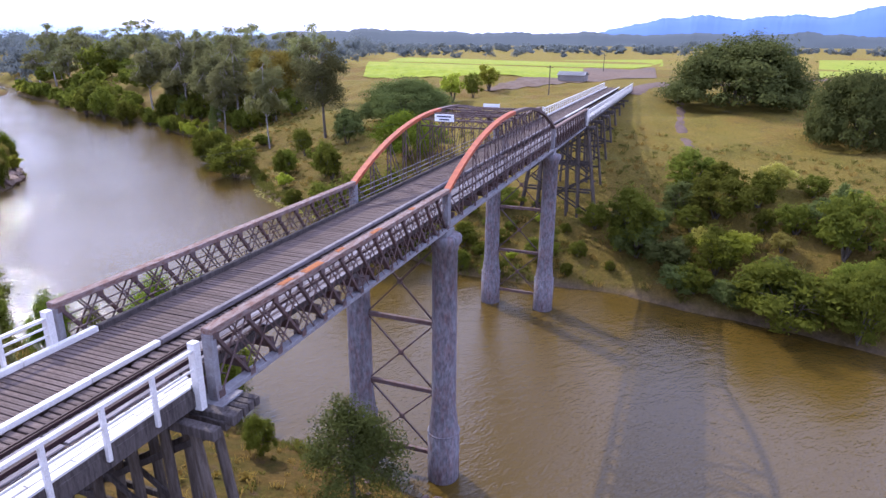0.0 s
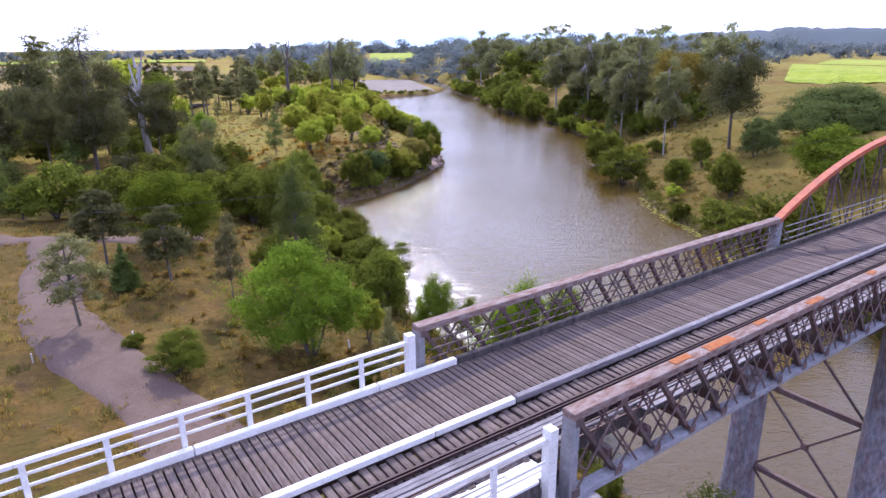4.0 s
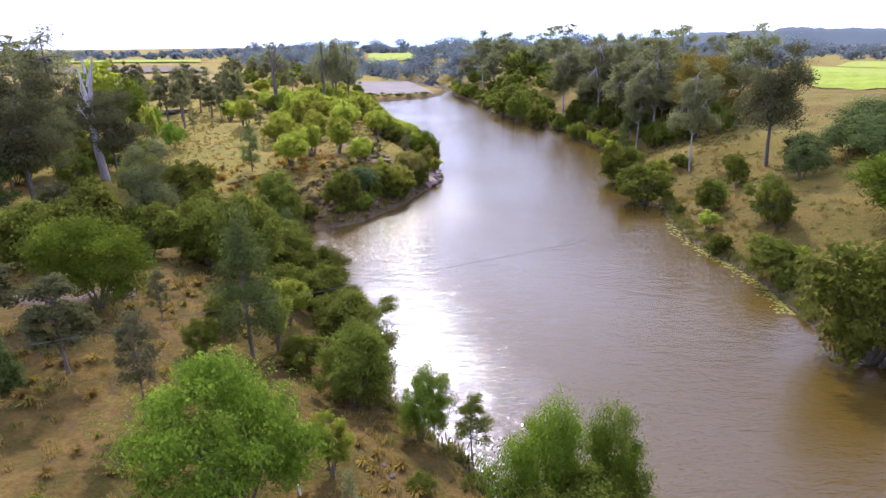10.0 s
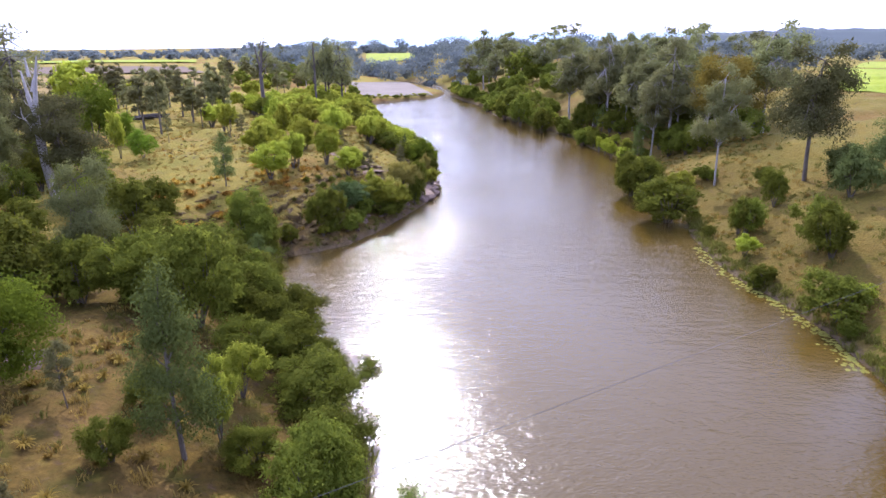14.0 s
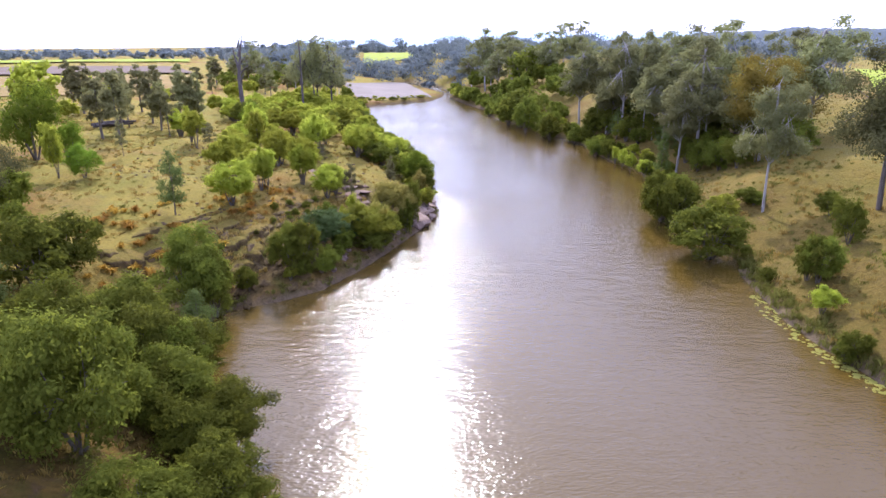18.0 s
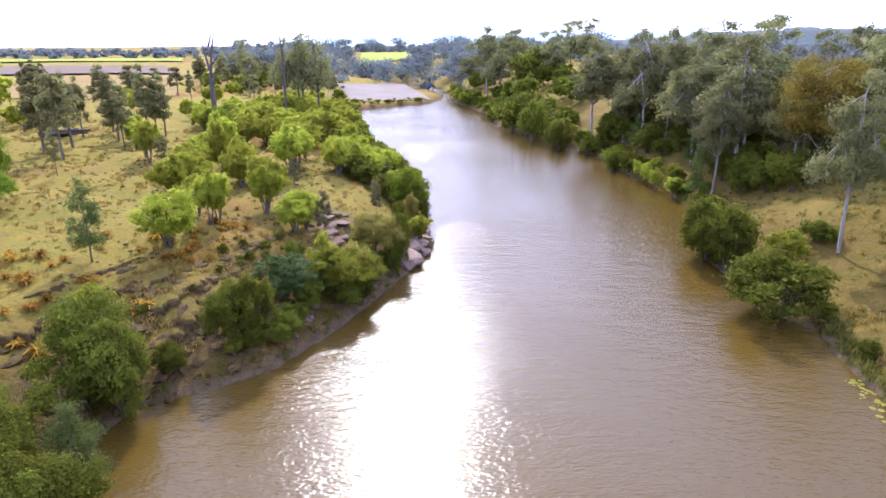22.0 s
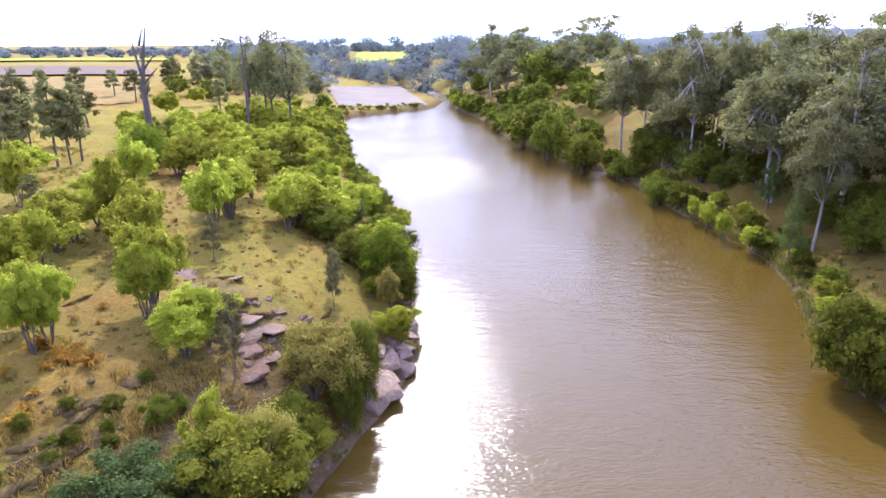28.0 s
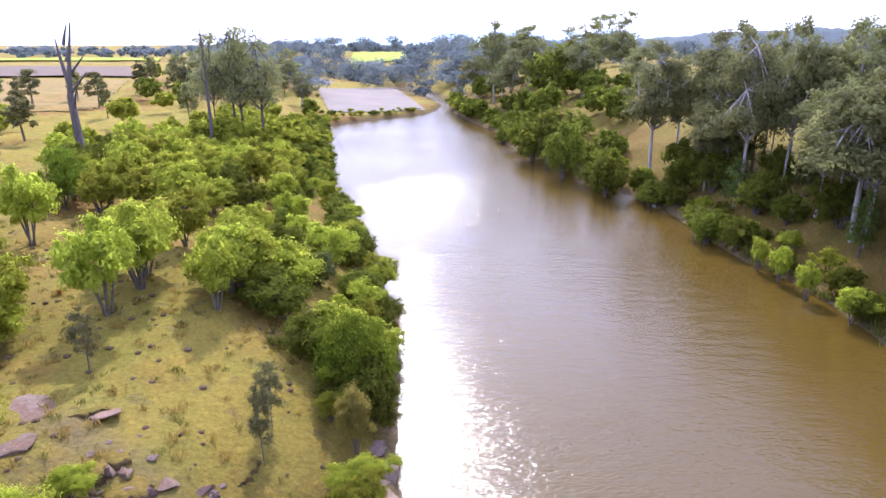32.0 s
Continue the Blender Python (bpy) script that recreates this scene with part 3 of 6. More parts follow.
near_girder = girder(0, 0, "rusted riveted lattice girder with flaking top chord", 1)
M_RUST = material("bright_rust", (0.28, 0.085, 0.025), 0.85, spots=[(0.16, 0.06, 0.03), (0.33, 0.13, 0.05)], scale=2.5, amount=0.7, bump=0.1)
for x, ln, y, w in ((4.6, 0.9, 0.05, 0.3), (6.3, 1.5, -0.02, 0.4), (9.4, 0.7, 0.1, 0.25), (12.8, 1.1, -0.06, 0.3), (18.2, 0.6, 0.06, 0.3)):
    part("rust_scab", soften(bar((x, y, TOP - 0.014), (x + ln, y, TOP - 0.014), w, 0.036), 0.012), M_RUST, near_girder, "orange rust scab on the chord")
girder(-0.35, WIDE, "rusted riveted lattice girder with pale worn top chord", -1)
girder(SPAN + HOG, 0, "rusted lattice girder beside the far timber approach", 1)
girder(SPAN + HOG, WIDE, "rusted lattice girder beside the far timber approach", -1)


def rise(x):
    """Height of the arched top chord at x along the middle span."""
    return TOP - 0.1 + 3.72 * (1 - abs(x / (HOG / 2) - 1) ** 2.3)


def laced(x, y, g, name="post", w=0.34):
    """A laced post: two flats and a zigzag between them."""
    bm = bmesh.new()
    top, n = rise(x), 7
    for o in (-w / 2, w / 2):
        bar((x, y + o, WEB_LOW), (x, y + o * 0.75, top), 0.05, 0.15, bm)
    for i in range(n):
        z0, z1 = WEB_LOW + (top - WEB_LOW) * i / n, WEB_LOW + (top - WEB_LOW) * (i + 1) / n
        s = 1 if i % 2 else -1
        bar((x, y - s * w / 2, z0), (x, y + s * w / 2, z1), 0.03, 0.05, bm)
    part(name, bm, M_IRON, g)


def arch(y, label, inner):
    g = root("arched_truss", at_bridge(SPAN - (0.3 if y else 0), y), label, "bridge truss", "bridge arched trusses")
    n, k = 36, 12
    for nm, i0, i1, mat, lab in (("top_chord", 0, 17, M_RED, "orange-red primed top chord"), ("top_chord", 17, n, M_IRON, "dark weathered top chord")):
        bm = bmesh.new()
        rows = []
        for i in range(i0, i1 + 1):
            x = HOG * i / n
            rows.append([bm.verts.new((x, dy, rise(x) + dz)) for dy, dz in ((-0.24, -0.2), (0.24, -0.2), (0.24, 0.08), (-0.24, 0.08))])
        for a, b in zip(rows, rows[1:]):
            for q in range(4):
                bm.faces.new((a[q], b[q], b[(q + 1) % 4], a[(q + 1) % 4]))
        bm.faces.new(rows[0])
        bm.faces.new(rows[-1][::-1])
        part(nm, bm, mat, g, lab)
    part("bottom_chord", soften(bar((0, 0, LOW + 0.05), (HOG, 0, LOW + 0.05), 0.5, 0.26), 0.02), M_GREY_IRON, g)
    p = HOG / k
    for i in range(1, k):
        laced(i * p, 0, g)
    for x in (0.15, HOG - 0.15):
        part("end_post", soften(bar((x, 0, LOW), (x, 0, TOP), 0.46, 0.34), 0.02), M_GREY_IRON, g)
    for i in range(k):
        a, b = i * p, (i + 1) * p
        pairs = ((a, rise(a) - 0.2, b, WEB_LOW),) if i < k // 2 else ((a, WEB_LOW, b, rise(b) - 0.2),)
        if i in (5, 6):
            pairs = ((a, rise(a) - 0.2, b, WEB_LOW), (a, WEB_LOW, b, rise(b) - 0.2))
        for (xa, za, xb, zb) in pairs:
            for off in (-0.16, 0.16):
                part("tie_bar", bar((xa, off, za), (xb, off, zb), 0.03, 0.1), M_IRON, g)
    for z in (22.4, 22.8, 23.2):
        part("guard_rail", bar((0.4, inner * 0.34, z), (HOG - 0.4, inner * 0.34, z), 0.05, 0.05), M_GREY_IRON, g)
    return g


arch(0, "arched riveted truss with orange-red painted top chord", 1)
arch(WIDE, "arched riveted truss with orange-red painted top chord", -1)

b = root("overhead_bracing", at_bridge(SPAN, 0), "rusted overhead portal bracing between the arched trusses", "bridge bracing")
for x in (12.2, 15.25, 18.3, 21.35, 24.4):
    for dz in (0, -0.55):
        part("strut", bar((x, 0.2, rise(x) - 0.15 + dz), (x, WIDE - 0.2, rise(x) - 0.15 + dz), 0.14, 0.12), M_IRON, b)
    bm = bmesh.new()
    for i in range(10):
        y0, y1 = 0.2 + i * 0.726, 0.2 + (i + 1) * 0.726
        z0 = rise(x) - 0.15
        bar((x, y0, z0 - (0.55 if i % 2 else 0)), (x, y1, z0 - (0 if i % 2 else 0.55)), 0.04, 0.06, bm)
    part("lacing", bm, M_IRON, b)
    for y, s in ((0.2, 1), (WIDE - 0.2, -1)):
        part("knee_brace", bar((x, y, rise(x) - 1.9), (x, y + s * 1.3, rise(x) - 0.65), 0.1, 0.1), M_IRON, b)
for x0, x1 in ((12.2, 15.25), (15.25, 18.3), (18.3, 21.35), (21.35, 24.4)):
    part("cross_brace", bar((x0, 0.2, rise(x0) - 0.1), (x1, WIDE - 0.2, rise(x1) - 0.1), 0.09, 0.07), M_IRON, b)
    part("cross_brace", bar((x0, WIDE - 0.2, rise(x0) - 0.1), (x1, 0.2, rise(x1) - 0.1), 0.09, 0.07), M_IRON, b)
for x, y, tall in ((12.0, 5.1, 0.62), (24.6, 4.6, 0.34)):
    s = root("portal_sign", at_bridge(SPAN + x, y, rise(x) + 0.1), "white board with dark lettering fixed to the portal", "sign")
    board = part("board", soften(bar((0, -0.95, 0), (0, 0.95, 0), 0.05, tall), 0.01), M_SIGN, s)
    for z, hw in ((0.12, 0.72), (-0.14, 0.5)) if tall > 0.5 else ():
        part("lettering", bar((-0.035, -hw, z), (-0.035, hw, z), 0.01, 0.13), M_LETTER, board, "dark illegible line of lettering")


# piers: paired concrete cylinders with iron bracing
def pier(x, label):
    g = root("bridge_pier", at_bridge(x, 0), label, "bridge pier", "river piers")
    for y in (0.1, WIDE + 0.1):
        column = part("column", lathe([(1.33, -3), (1.33, 4.25), (1.26, 4.3), (1.24, 4.35), (1.0, 6.4), (0.98, 13.4), (0.97, 19.3), (1.05, 19.35), (1.05, 19.55), (1.16, 19.75), (1.28, 19.95), (1.28, 20.3), (1.2, 20.42), (0.3, 20.43)], 32, at=(0, y)), M_CONCRETE, g)
        for z, r in ((4.28, 1.36), (6.45, 1.03), (11.0, 1.0), (13.45, 1.0)):
            part("joint_ring", lathe([(r - 0.1, z - 0.04), (r, z - 0.03), (r, z + 0.03), (r - 0.1, z + 0.04)], 32, at=(0, y)), M_CONCRETE, column)
        part("bearing", soften(bar((-0.8, y - 0.1, 20.62), (0.8, y - 0.1, 20.62), 0.7, 0.42), 0.03), M_GREY_IRON, g)
    y0, y1 = 1.05, WIDE - 0.85
    for z in (1.9, 7.5, 13.3):
        part("cross_beam", soften(bar((0, y0, z), (0, y1, z), 0.3, 0.34), 0.02), M_IRON, g)
    for z0, z1 in ((13.5, 19.2), (7.7, 13.1), (2.1, 7.3)):
        part("brace", bar((0, y0, z0), (0, y1, z1), 0.12, 0.12), M_IRON, g)
        part("brace", bar((0, y1, z0), (0, y0, z1), 0.12, 0.12), M_IRON, g)
        part("hub", soften(bar((-0.1, (y0 + y1) / 2, (z0 + z1) / 2), (0.1, (y0 + y1) / 2, (z0 + z1) / 2), 0.5, 0.5), 0.08), M_IRON, g)


pier(SPAN, "pair of stained concrete cylinder piers with crossed iron braces")
pier(SPAN + HOG, "pair of stained concrete cylinder piers near the far bank")


# timber trestles
def trestle(x, low, label):
    g = root("timber_trestle", at_bridge(x, 0), label, "bridge trestle", "timber trestles")
    ztop = 20.55
    ys = (-0.5, 1.0, 2.9, 4.9, 6.8, 8.2)
    H = ztop - low
    for i, y in enumerate(ys):
        out = (-0.16 if i == 0 else 0.16 if i == 5 else (-0.05 if i < 3 else 0.05)) * H
        bm = bmesh.new()
        bmesh.ops.create_cone(bm, cap_ends=True, segments=10, radius1=0.24, radius2=0.2, depth=1.0)
        for v in bm.verts:
            f = v.co.z + 0.5
            v.co = Vector((v.co.x, v.co.y + y + out * (1 - f), low - 0.6 + (H + 0.6) * f))
        part("timber_post", bm, M_PALE_TIMBER, g)
    part("cap_beam", soften(bar((0, -1.6, ztop + 0.18), (0, 9.3, ztop + 0.18), 0.42, 0.4), 0.03), M_TIMBER, g)
    if H > 4:
        for z in ((low + 0.48 * H,) if H < 9 else (low + 0.3 * H, low + 0.62 * H)):
            part("waling", soften(bar((0.27, -1.6, z), (0.27, 9.4, z), 0.16, 0.3), 0.02), M_TIMBER, g)
        for z0, z1 in ((low + 0.06 * H, low + 0.46 * H), (low + 0.52 * H, ztop)):
            part("brace", bar((-0.27, -1.2, z0), (-0.27, 8.8, z1), 0.1, 0.24), M_TIMBER, g)
            part("brace", bar((0.27, 8.8, z0), (0.27, -1.2, z1), 0.1, 0.24), M_TIMBER, g)
    return g


def land_at(x, y):
    q = BRIDGE @ Vector((x, y, 0))
    return float(ground(q.x, q.y))


for x in (-0.6, -1.6, -9.2, -17.6, -26, -34.4):
    trestle(x, max(0.2, min(land_at(x, 0), land_at(x, 7.6)) - 0.2), "tall grey timber pile trestle under the near approach")
for x in (85.6, 86.8, 95, 103.6, 112.2, 120.8, 129.4, 138, 146.6, 155.2):
    lo = min(land_at(x, 0), land_at(x, 7.6)) - 0.2
    if lo < 19.6:
        trestle(x, lo, "tall grey timber pile trestle under the far approach")

for y in (0.0, WIDE):
    s = root("bearing_shelf", at_bridge(0.1, y, 20.7), "grey bearing slab on stacked dark timbers", "bridge bearing", "girder bearings")
    part("slab", soften(bar((-0.9, 0, 0.06), (0.9, 0, 0.06), 1.2, 0.1), 0.02), M_GREY_IRON, s)
    for i in range(6):
        part("timber", soften(bar((-0.85 + 0.34 * i, -1.3, -0.2), (-0.85 + 0.34 * i, 1.3, -0.2), 0.28, 0.36), 0.02), M_TIMBER, s)

# floor beams and stringers
g = root("floor_frame", at_bridge(0, 0), "dark beams carrying the bridge deck", "bridge floor")
for i in range(46):
    part("cross_girder", bar((0.3 + i * 1.88, 0.25, 21.28), (0.3 + i * 1.88, WIDE - 0.25, 21.28), 0.22, 0.42), M_IRON, g)
for y in (0.9, 1.5, 2.1, 2.7, 3.8, 5.0, 6.1, 7.1):
    part("stringer", bar((-45, y, 21.68), (162, y, 21.68), 0.22, 0.36), M_TIMBER, g)
for y in (0.05, 7.35):
    for x0, x1 in ((-45, -0.4), (85.6, 162)):
        part("fascia_beam", soften(bar((x0, y, 21.42), (x1, y, 21.42), 0.34, 0.62), 0.03), M_TIMBER, g)

# kerbs, rails, fences
g = root("railway_track", at_bridge(0, 0), "rusty narrow-gauge rails along one side of the deck", "railway track")
for y in (1.22, 2.29):
    bm = bmesh.new()
    bar((-45, y, 22.09), (162, y, 22.09), 0.12, 0.03, bm)
    bar((-45, y, 22.14), (162, y, 22.14), 0.025, 0.09, bm)
    bar((-45, y, 22.2), (162, y, 22.2), 0.065, 0.045, bm)
    part("rail", bm, M_RAIL, g)
    part("check_rail", bar((-45, y + (0.12 if y < 2 else -0.12), 22.15), (162, y + (0.12 if y < 2 else -0.12), 22.15), 0.04, 0.1), M_RAIL, g)

for x0, x1, mat, lab in ((-45, 0.9, M_WHITE, "white painted timber kerb between road and rails"), (0.95, 85.4, M_PLANK_X, "grey timber kerb between road and rails"), (85.5, 162, M_WHITE, "white painted timber kerb between road and rails")):
    k = root("kerb", at_bridge(0, 0), lab, "kerb", "deck kerbs")
    x = x0
    while x < x1 - 0.5:
        e = min(x + 6.1, x1)
        part("kerb_beam", soften(bar((x, 3.42, 22.2), (e - 0.03, 3.42, 22.2), 0.26, 0.22), 0.025), mat, k)
        x = e
for x0, x1, mat, lab in ((-45, 1.0, M_WHITE, "white painted timber kerb under the fence"), (1.02, 85.4, M_TIMBER, "dark low timber kerb along the girder"), (85.5, 162, M_WHITE, "white painted timber kerb under the fence")):
    k = root("kerb", at_bridge(0, 0), lab, "kerb", "deck kerbs")
    x = x0
    while x < x1 - 0.5:
        e = min(x + 6.1, x1)
        part("kerb_beam", soften(bar((x, 7.0, 22.17), (e - 0.03, 7.0, 22.17), 0.24, 0.26), 0.025), mat, k)
        x = e


def fence(x0, x1, y, low, rails, label, step=1.93):
    g = root("timber_fence", at_bridge(0, 0), label, "fence", "white bridge fences")
    n = max(1, round((x1 - x0) / step))
    for i in range(n + 1):
        x = x0 + (x1 - x0) * i / n
        big = i == (n if x1 < 5 else 0)
        part("post", soften(bar((x, y, low if not big else low - 0.45), (x, y, 23.36 if not big else 23.63), 0.15 if not big else 0.34, 0.15 if not big else 0.3), 0.015), M_WHITE, g)
    x = x0
    while x < x1 - 0.1:
        e = min(x + 2 * step, x1)
        for z, h, w in rails:
            part("rail", soften(bar((x, y + 0.0, z), (e - 0.01, y + 0.0, z), w, h), 0.01), M_WHITE, g)
        x = e
    return g


RAILS = ((23.33, 0.12, 0.17), (22.98, 0.09, 0.05), (22.63, 0.09, 0.05))
fence(-43.5, -0.82, 7.3, 22.0, RAILS, "white painted timber post and rail fence on the near approach")
fence(-43.5, -0.85, -0.2, 21.45, ((23.33, 0.12, 0.16), (22.62, 0.1, 0.05)), "white painted timber fence beside the railway side of the approach")
fence(86.4, 160, 7.35, 22.0, RAILS, "long white timber fence on the far approach")
fence(86.4, 160, -0.2, 21.45, RAILS, "long white timber fence on the far approach")
part_board = root("edge_boards", at_bridge(0, 0), "worn white painted walkway boards beside the rails", "walkway")
wb = random.Random(8)
for y, wide, mat in ((0.1, 0.2, M_WORN_WHITE), (0.33, 0.17, M_WORN_WHITE), (0.53, 0.15, M_WORN_WHITE), (0.72, 0.15, M_WORN_WHITE), (0.95, 0.2, M_PLANK_X)):
    x = -44.0
    while x < -1.0:
        e = min(x + wb.uniform(2.6, 4.6), -0.6)
        part("board", soften(bar((x, y + wb.uniform(-0.015, 0.015), 21.98 + wb.uniform(-0.02, 0.02)), (e - 0.03, y + wb.uniform(-0.015, 0.015), 21.98 + wb.uniform(-0.02, 0.02)), wide, 0.08), 0.01), mat, part_board)
        x = e
part("edge_face", soften(bar((-44, -0.05, 21.78), (-1.1, -0.05, 21.78), 0.1, 0.3), 0.01), M_TIMBER, part_board)
part("edge_strip", soften(bar((-44, -0.06, 21.97), (-1.1, -0.06, 21.97), 0.12, 0.09), 0.01), M_WORN_WHITE, part_board)
for x in range(86, 160, 4):
    part("board", bar((x, 0.4, 21.98), (x + 3.98, 0.4, 21.98), 0.8, 0.09), M_WORN_WHITE, part_board)


# ---- plants ----
def rods(limbs, sides=4):
    """Verts and faces of tapered limbs: rows of (start, end, radius at start, radius at end), bent a little."""
    V, Fq = [], []
    for a, b, ra, rb in limbs:
        a, b = Vector(a), Vector(b)
        d = (b - a).normalized()
        s = d.orthogonal().normalized()
        u = d.cross(s)
        off = (b - a).length * (0.06 if ra < 0.1 else 0.012)
        rings = 3
        base = len(V)
        for k in range(rings):
            f = k / (rings - 1)
            c = a.lerp(b, f) + s * off * math.sin(f * 3.14)
            r = ra + (rb - ra) * f
            for i in range(sides):
                w = 6.283 * i / sides
                V.append(tuple(c + (s * math.cos(w) + u * math.sin(w)) * r))
        for k in range(rings - 1):
            for i in range(sides):
                j = (i + 1) % sides
                Fq.append((base + k * sides + i, base + k * sides + j, base + (k + 1) * sides + j, base + (k + 1) * sides + i))
    return V, Fq


def leaves(centres, outward, size, rng, droop=0.0, long=1.6):
    """Small bent leaf clumps at the centres: each a quad with its own turn."""
    k = len(centres)
    nrm = outward * 1.15 + rng.normal(0, 0.38, (k, 3)) + (0, 0, 0.4)
    nrm /= np.linalg.norm(nrm, axis=1)[:, None]
    side = np.cross(nrm, rng.normal(0, 1, (k, 3)) + (0, 0, -droop))
    side /= np.linalg.norm(side, axis=1)[:, None]
    up = np.cross(side, nrm)
    s = size * rng.uniform(0.55, 1.35, (k, 1))
    a, b = side * s * 0.5, up * s * 0.5 * long
    bend = nrm * s * rng.uniform(-0.3, 0.3, (k, 1))
    V = np.stack([centres - b + bend, centres + a + b * 0.3, centres - a + b], 1)
    return V.reshape(-1, 3), np.arange(3 * k).reshape(-1, 3)


def crown_of(lobes, count, size, rng, droop=0.0, long=1.6, shell=0.55):
    """Leaves in soft sprays at the twig ends of a set of lobes (centre, radii)."""
    per = 11
    c = np.repeat(np.array([l[0] for l in lobes], float), per, axis=0)
    r = np.repeat(np.array([l[1] for l in lobes], float), per, axis=0)
    k = len(c)
    d = rng.normal(0, 1, (k, 3)) + (0, 0, 0.25)
    d /= np.linalg.norm(d, axis=1)[:, None]
    reach = rng.uniform(shell * 0.7, 1.0, k) * rng.choice([1, 1, 1, 1.22], k)
    tip = c + d * r * reach[:, None]
    wide = r * rng.uniform(0.2, 0.42, (k, 1)) * (1, 1, 0.8)
    area = (wide[:, 0] * wide[:, 1]) ** 0.8 * rng.uniform(0.4, 1.5, k)
    pick = rng.choice(k, count, p=area / area.sum())
    at = tip[pick] + rng.normal(0, 1, (count, 3)) * wide[pick]
    at[:, 2] = np.maximum(at[:, 2], 0.05)
    out = (at - c[pick]) / r[pick]
    out /= np.linalg.norm(out, axis=1)[:, None] + 1e-6
    return leaves(at, out, size, rng, droop, long)


KINDS = {
    # name: width, height, leaf material, bark, label, category
    "willow": (7, 7, L_WILLOW, M_BARK, "bright green bushy young river tree on the grassy bank", "tree"),
    "shrub": (8, 7, L_SHRUB, M_BARK, "dark green dense bank shrub with leaves to the ground", "shrub"),
    "gum": (15, 28, L_GUM, M_PALE_BARK, "tall grey-green gum tree with a pale trunk", "tree"),
    "wispy": (15, 24, L_GUM, M_DEAD, "half-dead grey gum with thin wispy foliage and bare branches", "tree"),
    "darkgum": (15, 20, L_DARK, M_BARK, "dark olive gum tree with an open drooping crown", "tree"),
    "dome": (12, 9, L_DOME, M_BARK, "broad round soft green tree with foliage to the ground", "tree"),
    "gold": (18, 24, L_GOLD, M_PALE_BARK, "broad gum tree with golden olive foliage", "tree"),
    "oak": (8, 12, L_OAK, M_BARK, "feathery river oak with fine dark needles", "tree"),
    "tree": (5, 11, L_OLIVE, M_BARK, "slim olive-brown tree with an open crown", "tree"),
    "sapling": (4, 9, L_OLIVE, M_BARK, "thin sparse sapling in dry grass", "tree"),
    "cone": (4, 7, L_OAK, M_BARK, "small dense dark conical tree", "tree"),
    "fig": (30, 15, L_FIG, M_BARK, "huge spreading dark fig tree on the pasture", "tree"),
    "dark_tree": (5, 11, L_DARK, M_BARK, "round-headed dark tree with a bare stem in dry grass", "tree"),
    "gold_bush": (7, 7, L_YELLOW, M_BARK, "rounded bush with yellow-green foliage on the bank", "shrub"),
    "dark_shrub": (8, 7, L_FIG, M_BARK, "very dark dense round bush", "shrub"),
    "blue_shrub": (8, 7, L_BLUE, M_BARK, "dense broad-leaved bush with blue-green foliage above the water", "shrub"),
    "olive_shrub": (8, 7, L_SAGE, M_BARK, "loose olive-grey bush at the water's edge", "shrub"),
    "sapling_green": (4, 9, L_SHRUB, M_BARK, "slim green sapling standing at the waterline", "tree"),
    "dead_white": (7, 27, None, M_PALE_BARK, "leaning bleached dead gum with bare branches", "dead tree"),
    "dead": (7, 27, None, M_DEAD, "bare grey dead tree with broken limbs", "dead tree"),
}
SHAPE = {"dark_tree": "tree", "gold_bush": "willow", "dark_shrub": "shrub", "blue_shrub": "shrub", "olive_shrub": "willow", "sapling_green": "sapling", "dead_white": "dead"}
MADE, COUNTS = {}, {}


